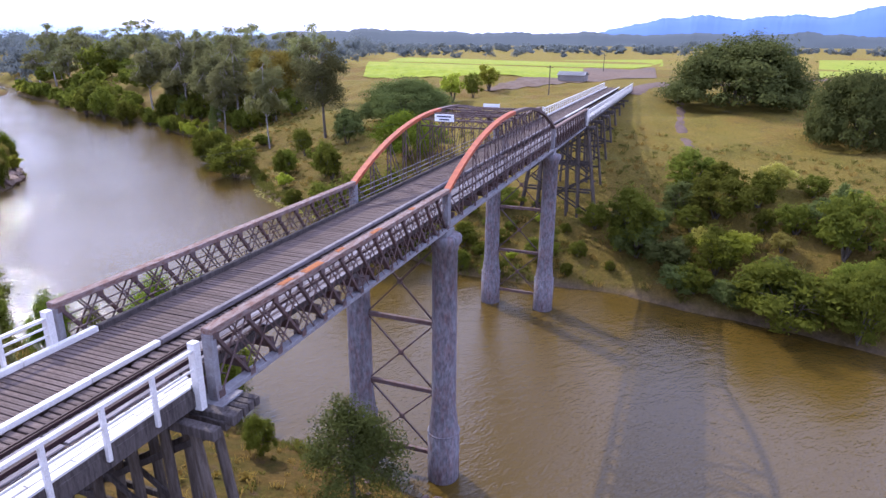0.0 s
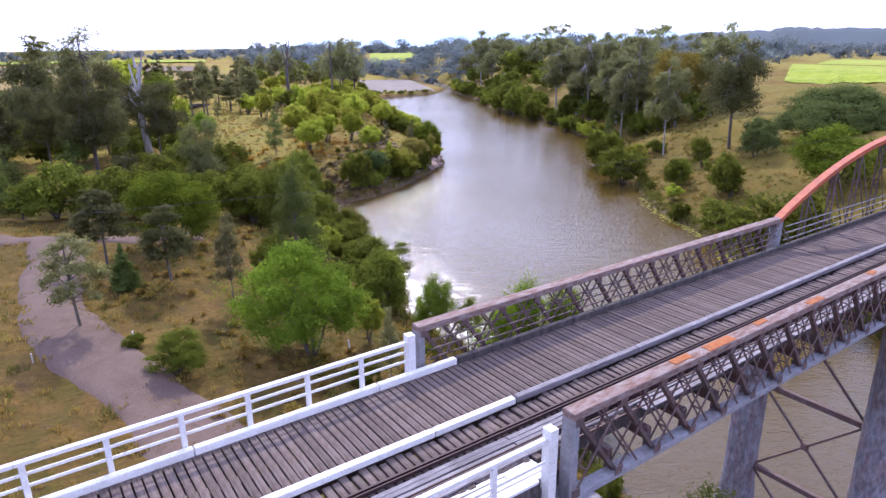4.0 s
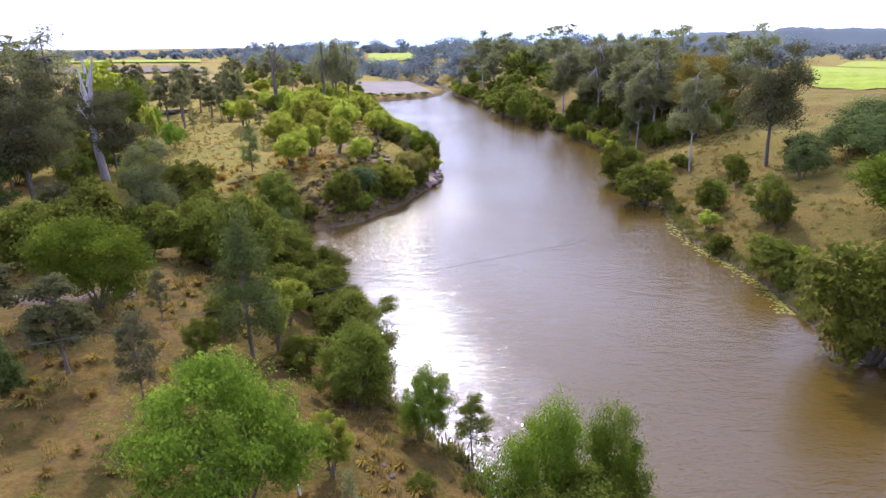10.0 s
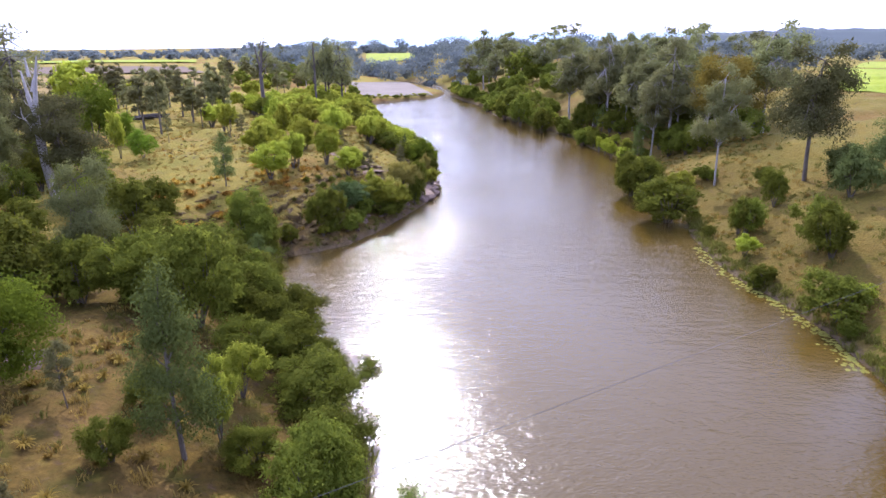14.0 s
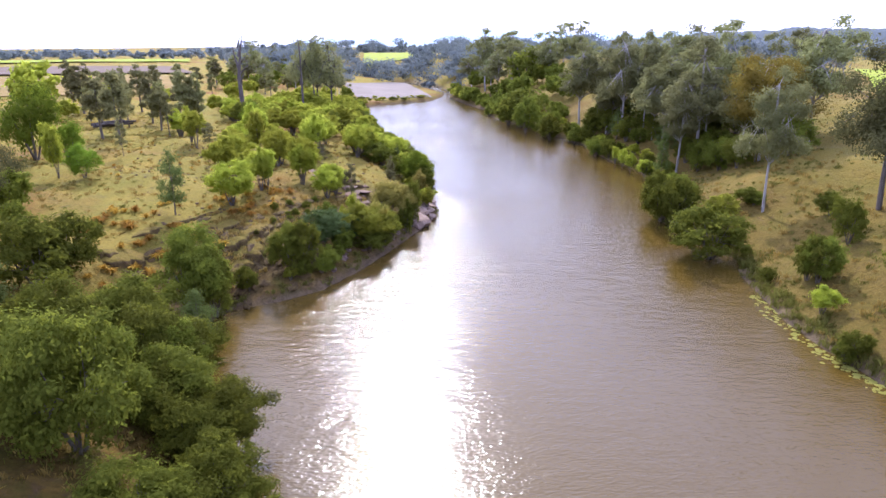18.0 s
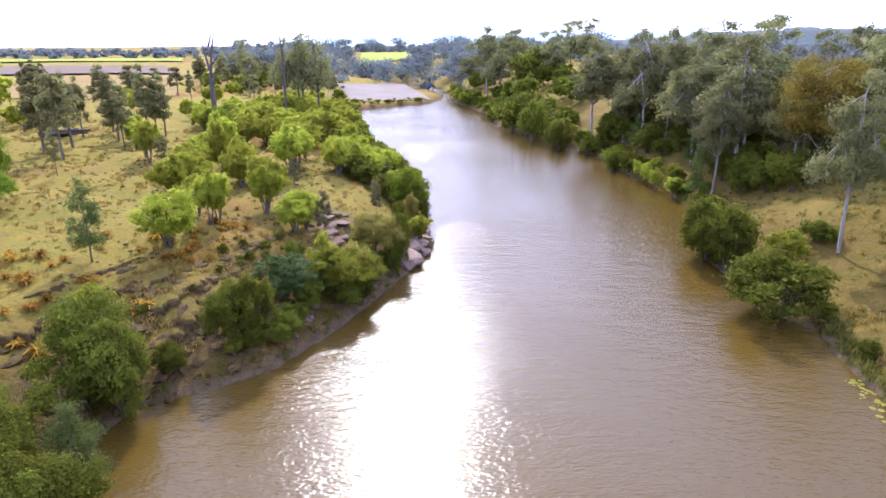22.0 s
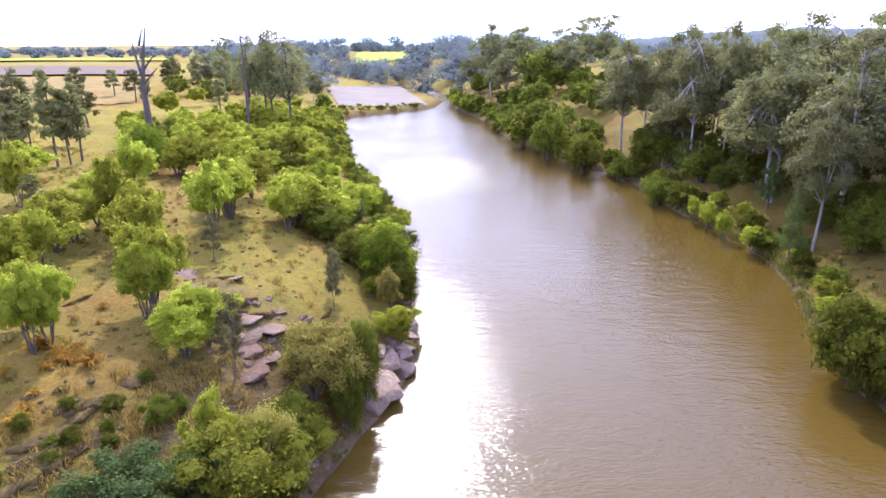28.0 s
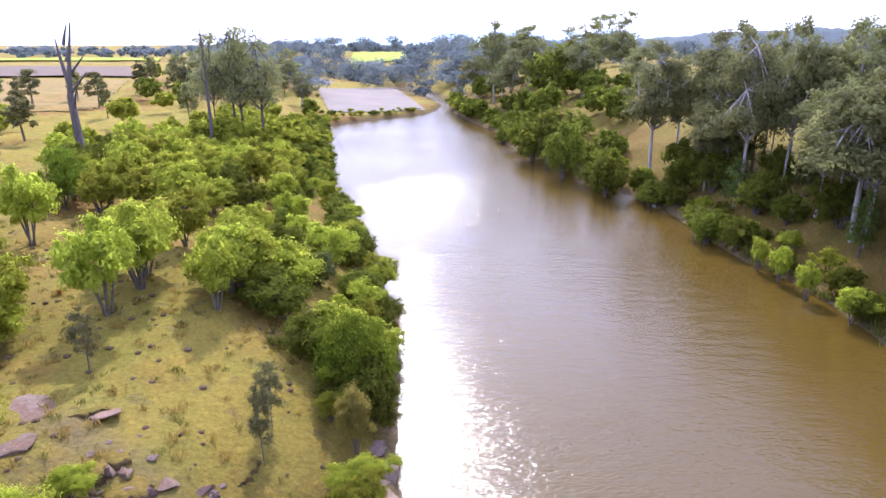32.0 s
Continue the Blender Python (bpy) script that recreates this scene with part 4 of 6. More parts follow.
def blobs(kind, W, H, rng):
    """Lobes of leaf and limbs of wood for a kind of plant at its own size."""
    lobes, limbs = [], []
    R = W / 2
    ring = lambda k, rad, z, jit=0.2: [(rad * math.cos(6.283 * (i + rng.uniform(-jit, jit)) / k + z), rad * math.sin(6.283 * (i + rng.uniform(-jit, jit)) / k + z), z * rng.uniform(0.93, 1.07)) for i in range(k)]
    if kind in ("willow", "shrub", "dome"):
        # billows over an uneven dome, on a few leaning stems; the shrub reaches the ground, the others show their stems
        low, count = {"shrub": (0.1, 34), "willow": (0.3, 34), "dome": (0.16, 46)}[kind]
        mid, tall = H * (low + 0.94) / 2, H * (0.94 - low) / 2
        lean = (rng.uniform(-0.12, 0.12) * R, rng.uniform(-0.12, 0.12) * R)
        for s in range(5):
            w = s * 1.257 + rng.uniform(-0.5, 0.5)
            limbs.append(((rng.normal(0, 0.12), rng.normal(0, 0.12), -0.5), (R * 0.42 * math.cos(w), R * 0.42 * math.sin(w), mid), 0.15, 0.06))
        for i in range(count):
            u = 1 - 1.86 * (i + 0.5) / count
            a = i * 2.39996 + rng.uniform(-0.35, 0.35)
            out = math.sqrt(max(0.0, 1 - u * u)) ** 0.8 * rng.uniform(0.4, 0.95)
            swell = 1 + 0.14 * math.sin(3 * a + lean[0]) + 0.16 * math.sin(a + 5 * lean[1])
            q = rng.uniform(0.13, 0.34)
            c = (lean[0] * (1 + u) + R * out * swell * math.cos(a), lean[1] * (1 + u) + R * out * swell * math.sin(a), max(H * low * 0.8, mid + tall * u * rng.uniform(0.7, 1.0) * (1 + 0.2 * math.sin(a + 2.1))))
            lobes.append((c, (R * q, R * q, R * q * rng.uniform(0.6, 0.9))))
            if i % 2:
                limbs.append(((R * 0.2 * math.cos(a), R * 0.2 * math.sin(a), mid * 0.7), c, 0.06, 0.015))
    elif kind in ("gum", "gold", "wispy", "darkgum"):
        wide = kind == "gold"
        fork = H * (0.3 if wide else 0.42)
        limbs.append(((0, 0, -1), (0.4, 0.2, fork), 0.42, 0.27))
        tops = ring(4 if wide else 3, R * 0.42, H * 0.66, 0.3) + [(0.5, -0.3, H * 0.86)]
        for tp in tops:
            limbs.append(((0.4, 0.2, fork * 0.97), tp, 0.2, 0.07))
            for _ in range(8 if wide else 8):
                c = (tp[0] + rng.uniform(-0.52, 0.52) * R, tp[1] + rng.uniform(-0.52, 0.52) * R, tp[2] + rng.uniform(-0.24, 0.11) * H)
                q = rng.uniform(0.2, 0.38)
                lobes.append((c, (R * q, R * q, R * q * 0.75)))
                limbs.append((tp, c, 0.1, 0.03))
        for c in ring(6, R * 0.5, H * 0.46, 0.4):
            lobes.append((c, (R * 0.26, R * 0.26, R * 0.28)))
            limbs.append(((0.3, 0.15, fork * 0.8), c, 0.12, 0.04))
    elif kind == "oak":
        limbs.append(((0, 0, -0.6), (0.2, 0.1, H * 0.9), 0.24, 0.04))
        for z, rad, k in ((0.3, 0.55, 6), (0.5, 0.5, 6), (0.68, 0.36, 5), (0.84, 0.2, 3), (0.95, 0.03, 1)):
            for c in ring(k, R * rad, H * z, 0.4):
                q = rng.uniform(0.22, 0.4)
                lobes.append((c, (R * q, R * q, H * 0.09)))
                limbs.append(((0.05, 0, c[2] * 0.8), c, 0.06, 0.02))
    elif kind in ("tree", "sapling"):
        limbs.append(((0, 0, -0.6), (0.3, -0.2, H * 0.92), 0.17 if kind == "tree" else 0.12, 0.03))
        for z, rad, k in ((0.4, 0.6, 4), (0.55, 0.62, 5), (0.7, 0.5, 5), (0.83, 0.34, 4), (0.94, 0.08, 1)):
            for c in ring(k, R * rad, H * z, 0.5):
                q = rng.uniform(0.22, 0.42)
                lobes.append((c, (R * q, R * q, H * 0.06)))
                f = (c[2] * 0.82 + 0.6) / (H * 0.92 + 0.6)
                limbs.append(((0.3 * f, -0.2 * f, c[2] * 0.82), c, 0.05, 0.015))
    elif kind == "cone":
        limbs.append(((0, 0, -0.5), (0, 0, H * 0.9), 0.14, 0.03))
        for z in np.linspace(0.12, 0.95, 9):
            for c in ring(5, R * 0.62 * (1.05 - z), H * z, 0.4):
                q = 0.5 * (1.12 - z)
                lobes.append((c, (R * q, R * q, H * 0.09)))
    elif kind == "fig":
        for i in range(5):
            limbs.append(((rng.normal(0, 0.5), rng.normal(0, 0.5), -0.6), (rng.normal(0, R * 0.25), rng.normal(0, R * 0.25), H * 0.55), 0.5, 0.2))
        for k, rad, z, s in ((13, 0.82, 0.17, 0.2), (11, 0.74, 0.34, 0.24), (10, 0.62, 0.58, 0.27), (7, 0.4, 0.76, 0.27), (3, 0.15, 0.83, 0.28)):
            for c in ring(k, R * rad, H * z, 0.4):
                q = s * rng.uniform(0.75, 1.2)
                lobes.append((c, (R * q, R * q, H * q * 0.75)))
    elif kind == "dead":
        limbs.append(((0, 0, -1), (0.6, 0.3, H * 0.55), 0.7, 0.48))
        limbs.append(((0.6, 0.3, H * 0.54), (-1.1, 0.2, H), 0.42, 0.1))
        limbs.append(((0.5, 0.3, H * 0.62), (2.0, -0.6, H * 0.9), 0.34, 0.1))
        for z, ln in ((0.36, 0.5), (0.46, 0.62), (0.56, 0.72), (0.66, 0.5), (0.76, 0.4), (0.86, 0.25)):
            w = rng.uniform(0, 6.28)
            tip = (R * ln * math.cos(w), R * ln * math.sin(w), H * (z + 0.13))
            limbs.append(((0.4, 0.2, H * z), tip, 0.26, 0.08))
            for _ in range(3):
                limbs.append((tuple(Vector((0.4, 0.2, H * z)).lerp(Vector(tip), rng.uniform(0.5, 1))), (tip[0] + rng.normal(0, 1.3), tip[1] + rng.normal(0, 1.3), tip[2] + rng.uniform(0.5, 2.6)), 0.06, 0.015))
    return lobes, limbs


LEAF = {"willow": (7000, 0.29, 0.3), "shrub": (6500, 0.3, 0.15), "gum": (18000, 0.36, 0.6), "gold": (34000, 0.31, 0.5), "oak": (4800, 0.26, 0.9), "wispy": (7000, 0.34, 0.6), "darkgum": (19000, 0.3, 0.6), "dome": (12500, 0.28, 0.3),
        "tree": (4000, 0.3, 0.3), "sapling": (1900, 0.24, 0.3), "cone": (4000, 0.3, 0.1), "fig": (70000, 0.42, 0.1)}


def plant_proto(kind, variant, near):
    W, H, lm, bark, label, cat = KINDS[kind]
    rng = np.random.default_rng(sum(map(ord, kind)) * 7 + variant * 31)
    lobes, limbs = blobs(SHAPE.get(kind, kind), W, H, rng)
    if near > 1:
        limbs = [(a, b, ra * (1.5 if ra < 0.25 else 1.0), rb * (1.8 if ra < 0.25 else 1.0)) for a, b, ra, rb in limbs if ra >= 0.09] or limbs
    meshes = [("trunk", sheet("trunk", *rods(limbs), bark, True))]
    if lm:
        k, size, droop = LEAF[SHAPE.get(kind, kind)]
        k, size = ((int(k * 3.0), size * 0.55), (int(k * 1.1), size * 0.85), (int(k * 0.56), size * 1.16), (int(k * 0.34), size * 1.5))[near]
        meshes.append(("crown", sheet("crown", *crown_of(lobes, k, size, rng, droop), lm)))
    return meshes


def plant(kind, rows):
    """Plants of a kind: rows of x, y, height, width."""
    W, H, lm, bark, label, cat = KINDS[kind]
    for x, y, h, w in rows:
        n = COUNTS[kind] = COUNTS.get(kind, 0) + 1
        v = n % 3
        z = max(0.0, float(ground(x, y)))
        key = (kind, v, int(np.digitize(float(to_line(np.array(x), np.array(y), [(-16, -16), (80, 118)])), (38, 85, 170))))
        m = Matrix.Translation((x, y, z - 0.1)) @ Matrix.Rotation(n * 2.399, 4, "Z") @ Matrix.Diagonal((w / W * (1 + 0.16 * math.sin(n * 1.9)), w / W * (1 - 0.14 * math.sin(n * 2.7)), h / H, 1))
        if key not in MADE:
            name = {"dead": "dead_tree", "dead_white": "dead_tree", "shrub": "shrub", "gold_bush": "bush", "dark_shrub": "shrub", "blue_shrub": "shrub", "olive_shrub": "shrub", "sapling_green": "sapling", "sapling": "sapling", "gum": "gum_tree", "wispy": "gum_tree", "darkgum": "gum_tree", "gold": "golden_gum_tree", "fig": "fig_tree", "oak": "river_oak"}.get(kind, "tree")
            ob = root(name, Matrix.Identity(4), label, cat)
            for nm, me in plant_proto(kind, v, key[2]):
                hang(nm, me, ob)
            ob.matrix_basis = m
            MADE[key] = ob
        else:
            copy_thing(MADE[key], m @ Matrix.Diagonal([1 / s for s in MADE[key].scale] + [1]))

# ---- trees and shrubs that stand where they can be told apart: x, y, height, width ----
plant("dome", [(7.5, 38.3, 9.8, 9.9), (4.1, 73.7, 9.2, 10.6), (24.4, 45.3, 6.8, 5.5), (108.1, 43, 9.7, 14.2), (24.4, 30.6, 11.4, 6.5), (27.8, 28.6, 11, 6), (31.8, 168.2, 6, 6.1), (31.4, 193.3, 7.9, 6.9), (79, 218.9, 8.5, 8.6), (95.5, 157.5, 7.8, 8.3), (25.6, 195, 14.5, 11.4)])
plant("tree", [(47.1, 227.5, 16.5, 6.8), (43.1, 261.8, 11.2, 4.9), (61.5, 250.5, 13.3, 5.9), (76.6, 291.4, 11.5, 6.4), (69.8, 239.1, 15.1, 6.1), (43.8, 210.2, 18.5, 6.7), (50.8, 242.3, 14.7, 4.8), (59, 252.6, 14.7, 6.9), (67.6, 237.4, 16.3, 5.5), (187.9, 141, 14.1, 7), (65.2, 236.8, 18.1, 5.7), (56.7, 217.2, 12.1, 3.7), (41.5, 294.3, 16.3, 5.8), (46.7, 293.7, 16.1, 4.9), (57.8, 233.4, 11.1, 3.8), (8.1, 230.3, 21, 11)])
plant("tree", [(6.3, 401.1, 25.6, 17.9)])
plant("dark_tree", [(0.3, 59.4, 8.2, 5), (-4.8, 68.2, 9.4, 6)])
plant("cone", [(-4.1, 60.4, 5.2, 3)])
plant("sapling", [(-9.2, 50.1, 8.7, 5.2), (4.4, 51, 8.8, 3.3), (10.9, 30.2, 7.5, 2.6), (8.9, 67.7, 5.4, 2.1), (59.5, 188.6, 6.8, 4.1), (41.3, 188.4, 8.5, 2.9), (33.8, 198.6, 2.3, 2.3), (71.2, 139.5, 8.2, 2.9), (85.2, 149.5, 7.2, 2.6), (76.2, 163.6, 5.7, 2.7), (87.1, 153.3, 6, 2.3)])
plant("shrub", [(-3.6, 38.6, 3.5, 4), (-5.8, 44.9, 1.4, 1.8), (21.5, 51.7, 7.5, 8.2), (88.3, 50.6, 6, 7.7), (107, 74.1, 6.8, 5.5), (101.2, 57.9, 8.1, 6.9), (73.5, 30.9, 13.8, 15.4), (19.5, 37.6, 1.2, 2.1), (16.6, 34.8, 1.1, 1.4), (15.4, 29.6, 1.7, 1.4), (8.7, 30.5, 2.6, 2.3), (19.6, 58.9, 3.6, 5.2), (14.6, 66.5, 3.6, 4.3), (18.6, 88.7, 9.2, 9.2), (22.2, 84.6, 11.4, 10.6), (29.2, 90, 6.3, 8.9), (24.7, 74.7, 5.9, 7.2), (27.3, 66.9, 5.2, 9)])
plant("shrub", [(23.9, 56.1, 6.4, 8.3), (10.7, 59.5, 3.8, 3.1), (24.5, 122.3, 7.9, 7.9), (37.5, 116.6, 10.6, 10), (107.5, 75.7, 6.8, 5.3), (103.4, 60.7, 7.6, 7.6), (117.4, 75.8, 6.5, 4.6), (130.9, 97.9, 2.8, 4.4), (92.9, 63.6, 2.7, 2.1), (39.8, 115.4, 9, 6.9), (121.7, 107.1, 10, 8.2), (112.3, 93.5, 8.7, 12.3), (131.3, 99.4, 3, 4.5), (128.8, 83.9, 4.2, 4.7), (54.5, 120.6, 7.2, 5.8), (51.6, 120.1, 7.1, 4.7), (73.2, 130.5, 5.8, 6.2), (78.4, 139.7, 4.9, 6.5)])
plant("shrub", [(81.2, 134.8, 8.4, 3.2), (40.7, 119.8, 6.9, 5.9), (124.3, 109.7, 8.6, 9.8), (96.3, 153.8, 4, 4.5), (83, 138.8, 6.5, 3.2), (78.6, 132.6, 6.3, 3.2), (58.3, 134, 1.4, 1.6), (57.1, 134.2, 0.8, 1.1), (60.7, 134.5, 1.1, 1.3), (60.6, 133, 1.2, 1.4), (56.8, 132.8, 1.1, 1.2), (64.3, 134.4, 2.3, 2.5), (169.2, 171.9, 5.4, 5.4), (169.1, 166.3, 5.8, 5.8), (124, 112.3, 10.1, 7.7), (97.2, 155.7, 6.8, 4.2), (106.2, 175.4, 4.7, 4.8), (181.8, 205.8, 9.3, 9.8)])
plant("shrub", [(188.2, 225.7, 13.7, 10.9), (198.8, 249.4, 11.7, 10.2), (213.5, 281.3, 5.7, 7), (183.5, 194.9, 5.4, 7.2), (172.4, 173.9, 6.1, 8), (253.6, 302.3, 20.7, 20.6), (198.4, 241.2, 14.6, 18.1), (208.7, 266.2, 9.4, 9), (185.9, 212.4, 7.1, 8.8), (148.4, 57, 7.7, 7.3), (86.3, -18.8, 6.6, 10.7), (78.6, -8.2, 9.4, 10.2), (83.4, -29.4, 4.5, 4.8), (78.1, -34.9, 9.3, 9.7), (66.2, -27.9, 8.2, 13.9), (64.1, -35.3, 9.7, 7.8), (165.8, 48.8, 7.5, 5.9), (17.7, 13.1, 3.7, 2.7)])
plant("shrub", [(25, 27.4, 9, 7.6), (25.2, 23.6, 8.4, 7.5), (22.4, 27.8, 7.6, 6)])
plant("gold_bush", [(14, 39.9, 5, 2.6), (21.7, 68, 5.3, 3.9), (18.1, 62, 7.3, 3.5), (67.9, 126.4, 7.5, 7.2), (124, 100.3, 5.5, 6.4)])
plant("sapling_green", [(27.6, 42.2, 6.7, 3.1)])
plant("dark_shrub", [(119.7, 64.7, 8.2, 7.2), (130.8, 71.4, 6.7, 8.6), (102, 178.8, 4.1, 5.1)])
plant("wispy", [(120.5, 270, 30, 13), (126, 268, 29.5, 15), (116, 272, 27, 9), (123, 273, 26, 12), (11, 232, 29, 23)])
plant("darkgum", [(1.1, 120.2, 21.5, 11.4), (-5.9, 153.9, 23.8, 15.5), (130.9, 77.9, 25.2, 18.6)])
plant("fig", [(140.7, 58.7, 9.8, 21.8), (157.7, -21.8, 14.4, 37.1), (118.4, -40.7, 12.7, 19.3)])
plant("oak", [(15.2, 60.5, 14, 6.7), (41.1, 139.7, 10, 5), (152.2, 134.4, 12.2, 5.6), (15.6, 3.8, 7.9, 7.9)])
plant("dead_white", [(13.5, 141.2, 23, 8)])
plant("willow", [(100.4, 70, 3.6, 3.7), (57.8, 194.1, 8.6, 5), (50.1, 139.9, 7.2, 8.9), (58.2, 199.7, 8.3, 4.6), (58.3, 167.4, 7.3, 7.2), (66.2, 183, 5.6, 5.5), (74.1, 200.7, 9.7, 6.8), (58.3, 146.7, 7.1, 4.4), (70.6, 174.7, 7.7, 7), (66.4, 150.1, 7.5, 5.6), (84.3, 184.5, 8.2, 7.8), (70.3, 144.3, 5.8, 5.4), (88.1, 170.6, 7.1, 5.9), (96.3, 174.5, 6.5, 7.8), (27.8, 171.3, 10, 3.9), (56, 164.8, 7.5, 7.1), (63, 178.4, 6.8, 5.7), (68.1, 180.3, 10.3, 4.3)])
plant("willow", [(57, 145.9, 7.4, 4.6), (67.4, 152.6, 8.5, 6.3), (68.6, 169.3, 7.7, 5.5), (78.8, 172.3, 9, 7.2), (88.6, 214.7, 5.9, 5.6), (97.4, 207.1, 5.1, 7.9), (59.6, 217.7, 7.3, 8.4), (39.3, 127, 5.1, 4.1), (68.1, 142.8, 5.9, 5.6), (73.6, 148.8, 2, 2.9), (56.7, 152.1, 6.4, 5.8), (60.7, 174.3, 6.9, 6.2), (83.1, 182, 8.6, 7.2), (90.7, 174.8, 7.3, 5.9), (97, 176.1, 6.4, 5.4), (89.8, 143.1, 4.5, 3.5), (66.9, 129.5, 6.9, 3.5), (70.1, 171.4, 5, 6.5)])
plant("willow", [(67.9, 194.7, 5.2, 6.1), (164.3, 159.6, 5.2, 3.1), (162.1, 155, 5.5, 3.1), (158.6, 149.3, 5.3, 3), (155.7, 142.3, 4.8, 4.1), (127.3, 115.2, 5.1, 4.2), (82.5, 178, 8.5, 7.6), (91.2, 178.1, 6.7, 6.7), (90.2, 192.5, 7.5, 7.1), (96.9, 162.3, 6.3, 7.8), (90.6, 145.4, 3.4, 4.2), (29.6, 288.6, 16.6, 14.5), (75.6, -20.7, 5.2, 9.4), (154.2, 50.5, 7.9, 7.1), (180.9, 49, 7.8, 6.2)])
plant("gum", [(129.4, 95.2, 25.5, 8.8), (156.2, 133.2, 23, 10.6), (182.2, 154.1, 24.4, 14.5), (186.8, 177.5, 32.2, 12.4), (188.9, 170.8, 30.3, 10.1), (184.7, 158.8, 28.6, 13.9), (179.6, 159.8, 21, 10.3), (190.8, 187.6, 21.6, 11.2), (172.1, 136.9, 17.4, 12.3), (172.8, 149.6, 26.2, 13.5), (197.5, 187.3, 31.1, 11.3), (197.2, 178.4, 27.7, 10.1), (194, 166.6, 26.9, 13.3), (260.2, 345.6, 35.6, 17), (259.5, 290.4, 26.6, 18.8)])
plant("gold", [(158.1, 113.5, 23.8, 16.7)])
plant("blue_shrub", [(60.3, 126.9, 5.6, 6.8), (65, 127.9, 4.6, 5.6)])
plant("olive_shrub", [(77.2, 136.4, 6.8, 7.4), (69.4, 128.2, 6.4, 5.1), (92.6, 150.1, 5.7, 3.5)])
plant("dead", [(84.8, 242, 26.5, 8), (112, 262, 27, 4.5)])


# ---- growth along the banks and in the thickets ----
def inside_points(loop, gap, seed):
    """Points strewn through a loop, no two nearer than gap."""
    r = np.random.default_rng(seed)
    xs, ys = [p[0] for p in loop], [p[1] for p in loop]
    out = []
    for _ in range(int(6 * (max(xs) - min(xs)) * (max(ys) - min(ys)) / gap ** 2)):
        x, y = r.uniform(min(xs), max(xs)), r.uniform(min(ys), max(ys))
        if within(np.array(x), np.array(y), loop) and all((x - a) ** 2 + (y - b) ** 2 > gap ** 2 for a, b in out):
            out.append((x, y))
    return out, r


FAR = {"shrub": [], "willow": []}


def grow(kind, x, y, h, w):
    """Near plants stand singly; bank scrub too far off to tell apart is gathered."""
    if kind in FAR and math.hypot(x - 80, y - 118) > 150 and y > 118:
        FAR[kind].append((x, y, h, w))
    else:
        plant(kind, [(x, y, h, w)])


def thicket(loop, gap, mix, seed):
    """Plants of several kinds strewn in a loop; mix: rows of kind, share, height range, width by height."""
    pts, r = inside_points(loop, gap, seed)
    share = np.array([m[1] for m in mix], float)
    for x, y in pts:
        if float(ground(x, y)) < 0.3:
            continue
        kind, _, lo, hi, ratio = mix[r.choice(len(mix), p=share / share.sum())]
        h = r.uniform(lo, hi)
        grow(kind, x, y, h, h * ratio * r.uniform(0.85, 1.2))


def along(line, inland, gap, mix, seed, spread_in=3.0):
    """Plants along a line; inland: sideways way (+1 to the left of travel)."""
    r = np.random.default_rng(seed)
    share = np.array([m[1] for m in mix], float)
    for (ax, ay), (bx, by) in zip(line, line[1:]):
        L = math.hypot(bx - ax, by - ay)
        for k in range(max(1, int(L / gap))):
            f = (k + r.uniform(0, 1)) / max(1, int(L / gap))
            off = inland * (0.8 + abs(r.normal(0, spread_in)))
            x, y = ax + (bx - ax) * f - (by - ay) / L * off, ay + (by - ay) * f + (bx - ax) / L * off
            if float(ground(x, y)) < 0.1:
                continue
            kind, _, lo, hi, ratio = mix[r.choice(len(mix), p=share / share.sum())]
            h = r.uniform(lo, hi)
            grow(kind, x, y, h, h * ratio * r.uniform(0.85, 1.2))


SCRUB = [("shrub", 0.55, 2.6, 5.5, 1.15), ("willow", 0.45, 2.6, 5.5, 1.1)]
along([(96, 149), (103.5, 162), (111.3, 175.5), (115.5, 188.5), (119.4, 200), (125, 210), (127, 224.5), (136.5, 252), (148, 278), (166, 320), (182.5, 354.3)], 1, 2.6, SCRUB, 21, 3.2)
along([(44, 116), (55, 116.3), (63, 120.5), (72.5, 127), (80.5, 132.8)], 1, 3.4, [("shrub", 0.8, 2.2, 4.5, 1.1), ("gold_bush", 0.2, 2, 4, 1.1)], 22, 1.6)
along([(32, 70), (32, 81), (33.5, 88), (34.5, 98), (36.5, 106)], 1, 3.4, [("shrub", 0.85, 4, 7, 1.05), ("oak", 0.15, 6, 9, 0.7)], 23, 2.0)
along([(186, 358), (200, 364), (220, 368), (241, 374)], 1, 1.7, [("shrub", 0.5, 0.8, 2.4, 1.8), ("willow", 0.5, 0.8, 2.2, 1.6)], 28, 6.0)
along([(135, 122), (146, 130.3), (153, 137.5), (160, 147), (167, 164), (174.5, 177.6), (183.4, 191), (187, 201)], -1, 2.8, [("shrub", 0.5, 1.8, 4.5, 1.1), ("willow", 0.5, 1.6, 3.6, 1.0)], 24, 3.0)
along([(187, 201), (190.5, 215), (200, 236), (211, 277), (228, 302.5), (242, 342), (261, 385)], -1, 4.2, [("shrub", 0.7, 4, 9, 1.1), ("willow", 0.3, 3, 6, 1.1)], 25, 4.0)
along([(57.6, -44.5), (62.7, -27.7), (64.1, -11)], -1, 2.2, [("shrub", 0.6, 2.5, 5, 1.15), ("dark_shrub", 0.4, 2.5, 5, 1.2)], 26, 5.0)
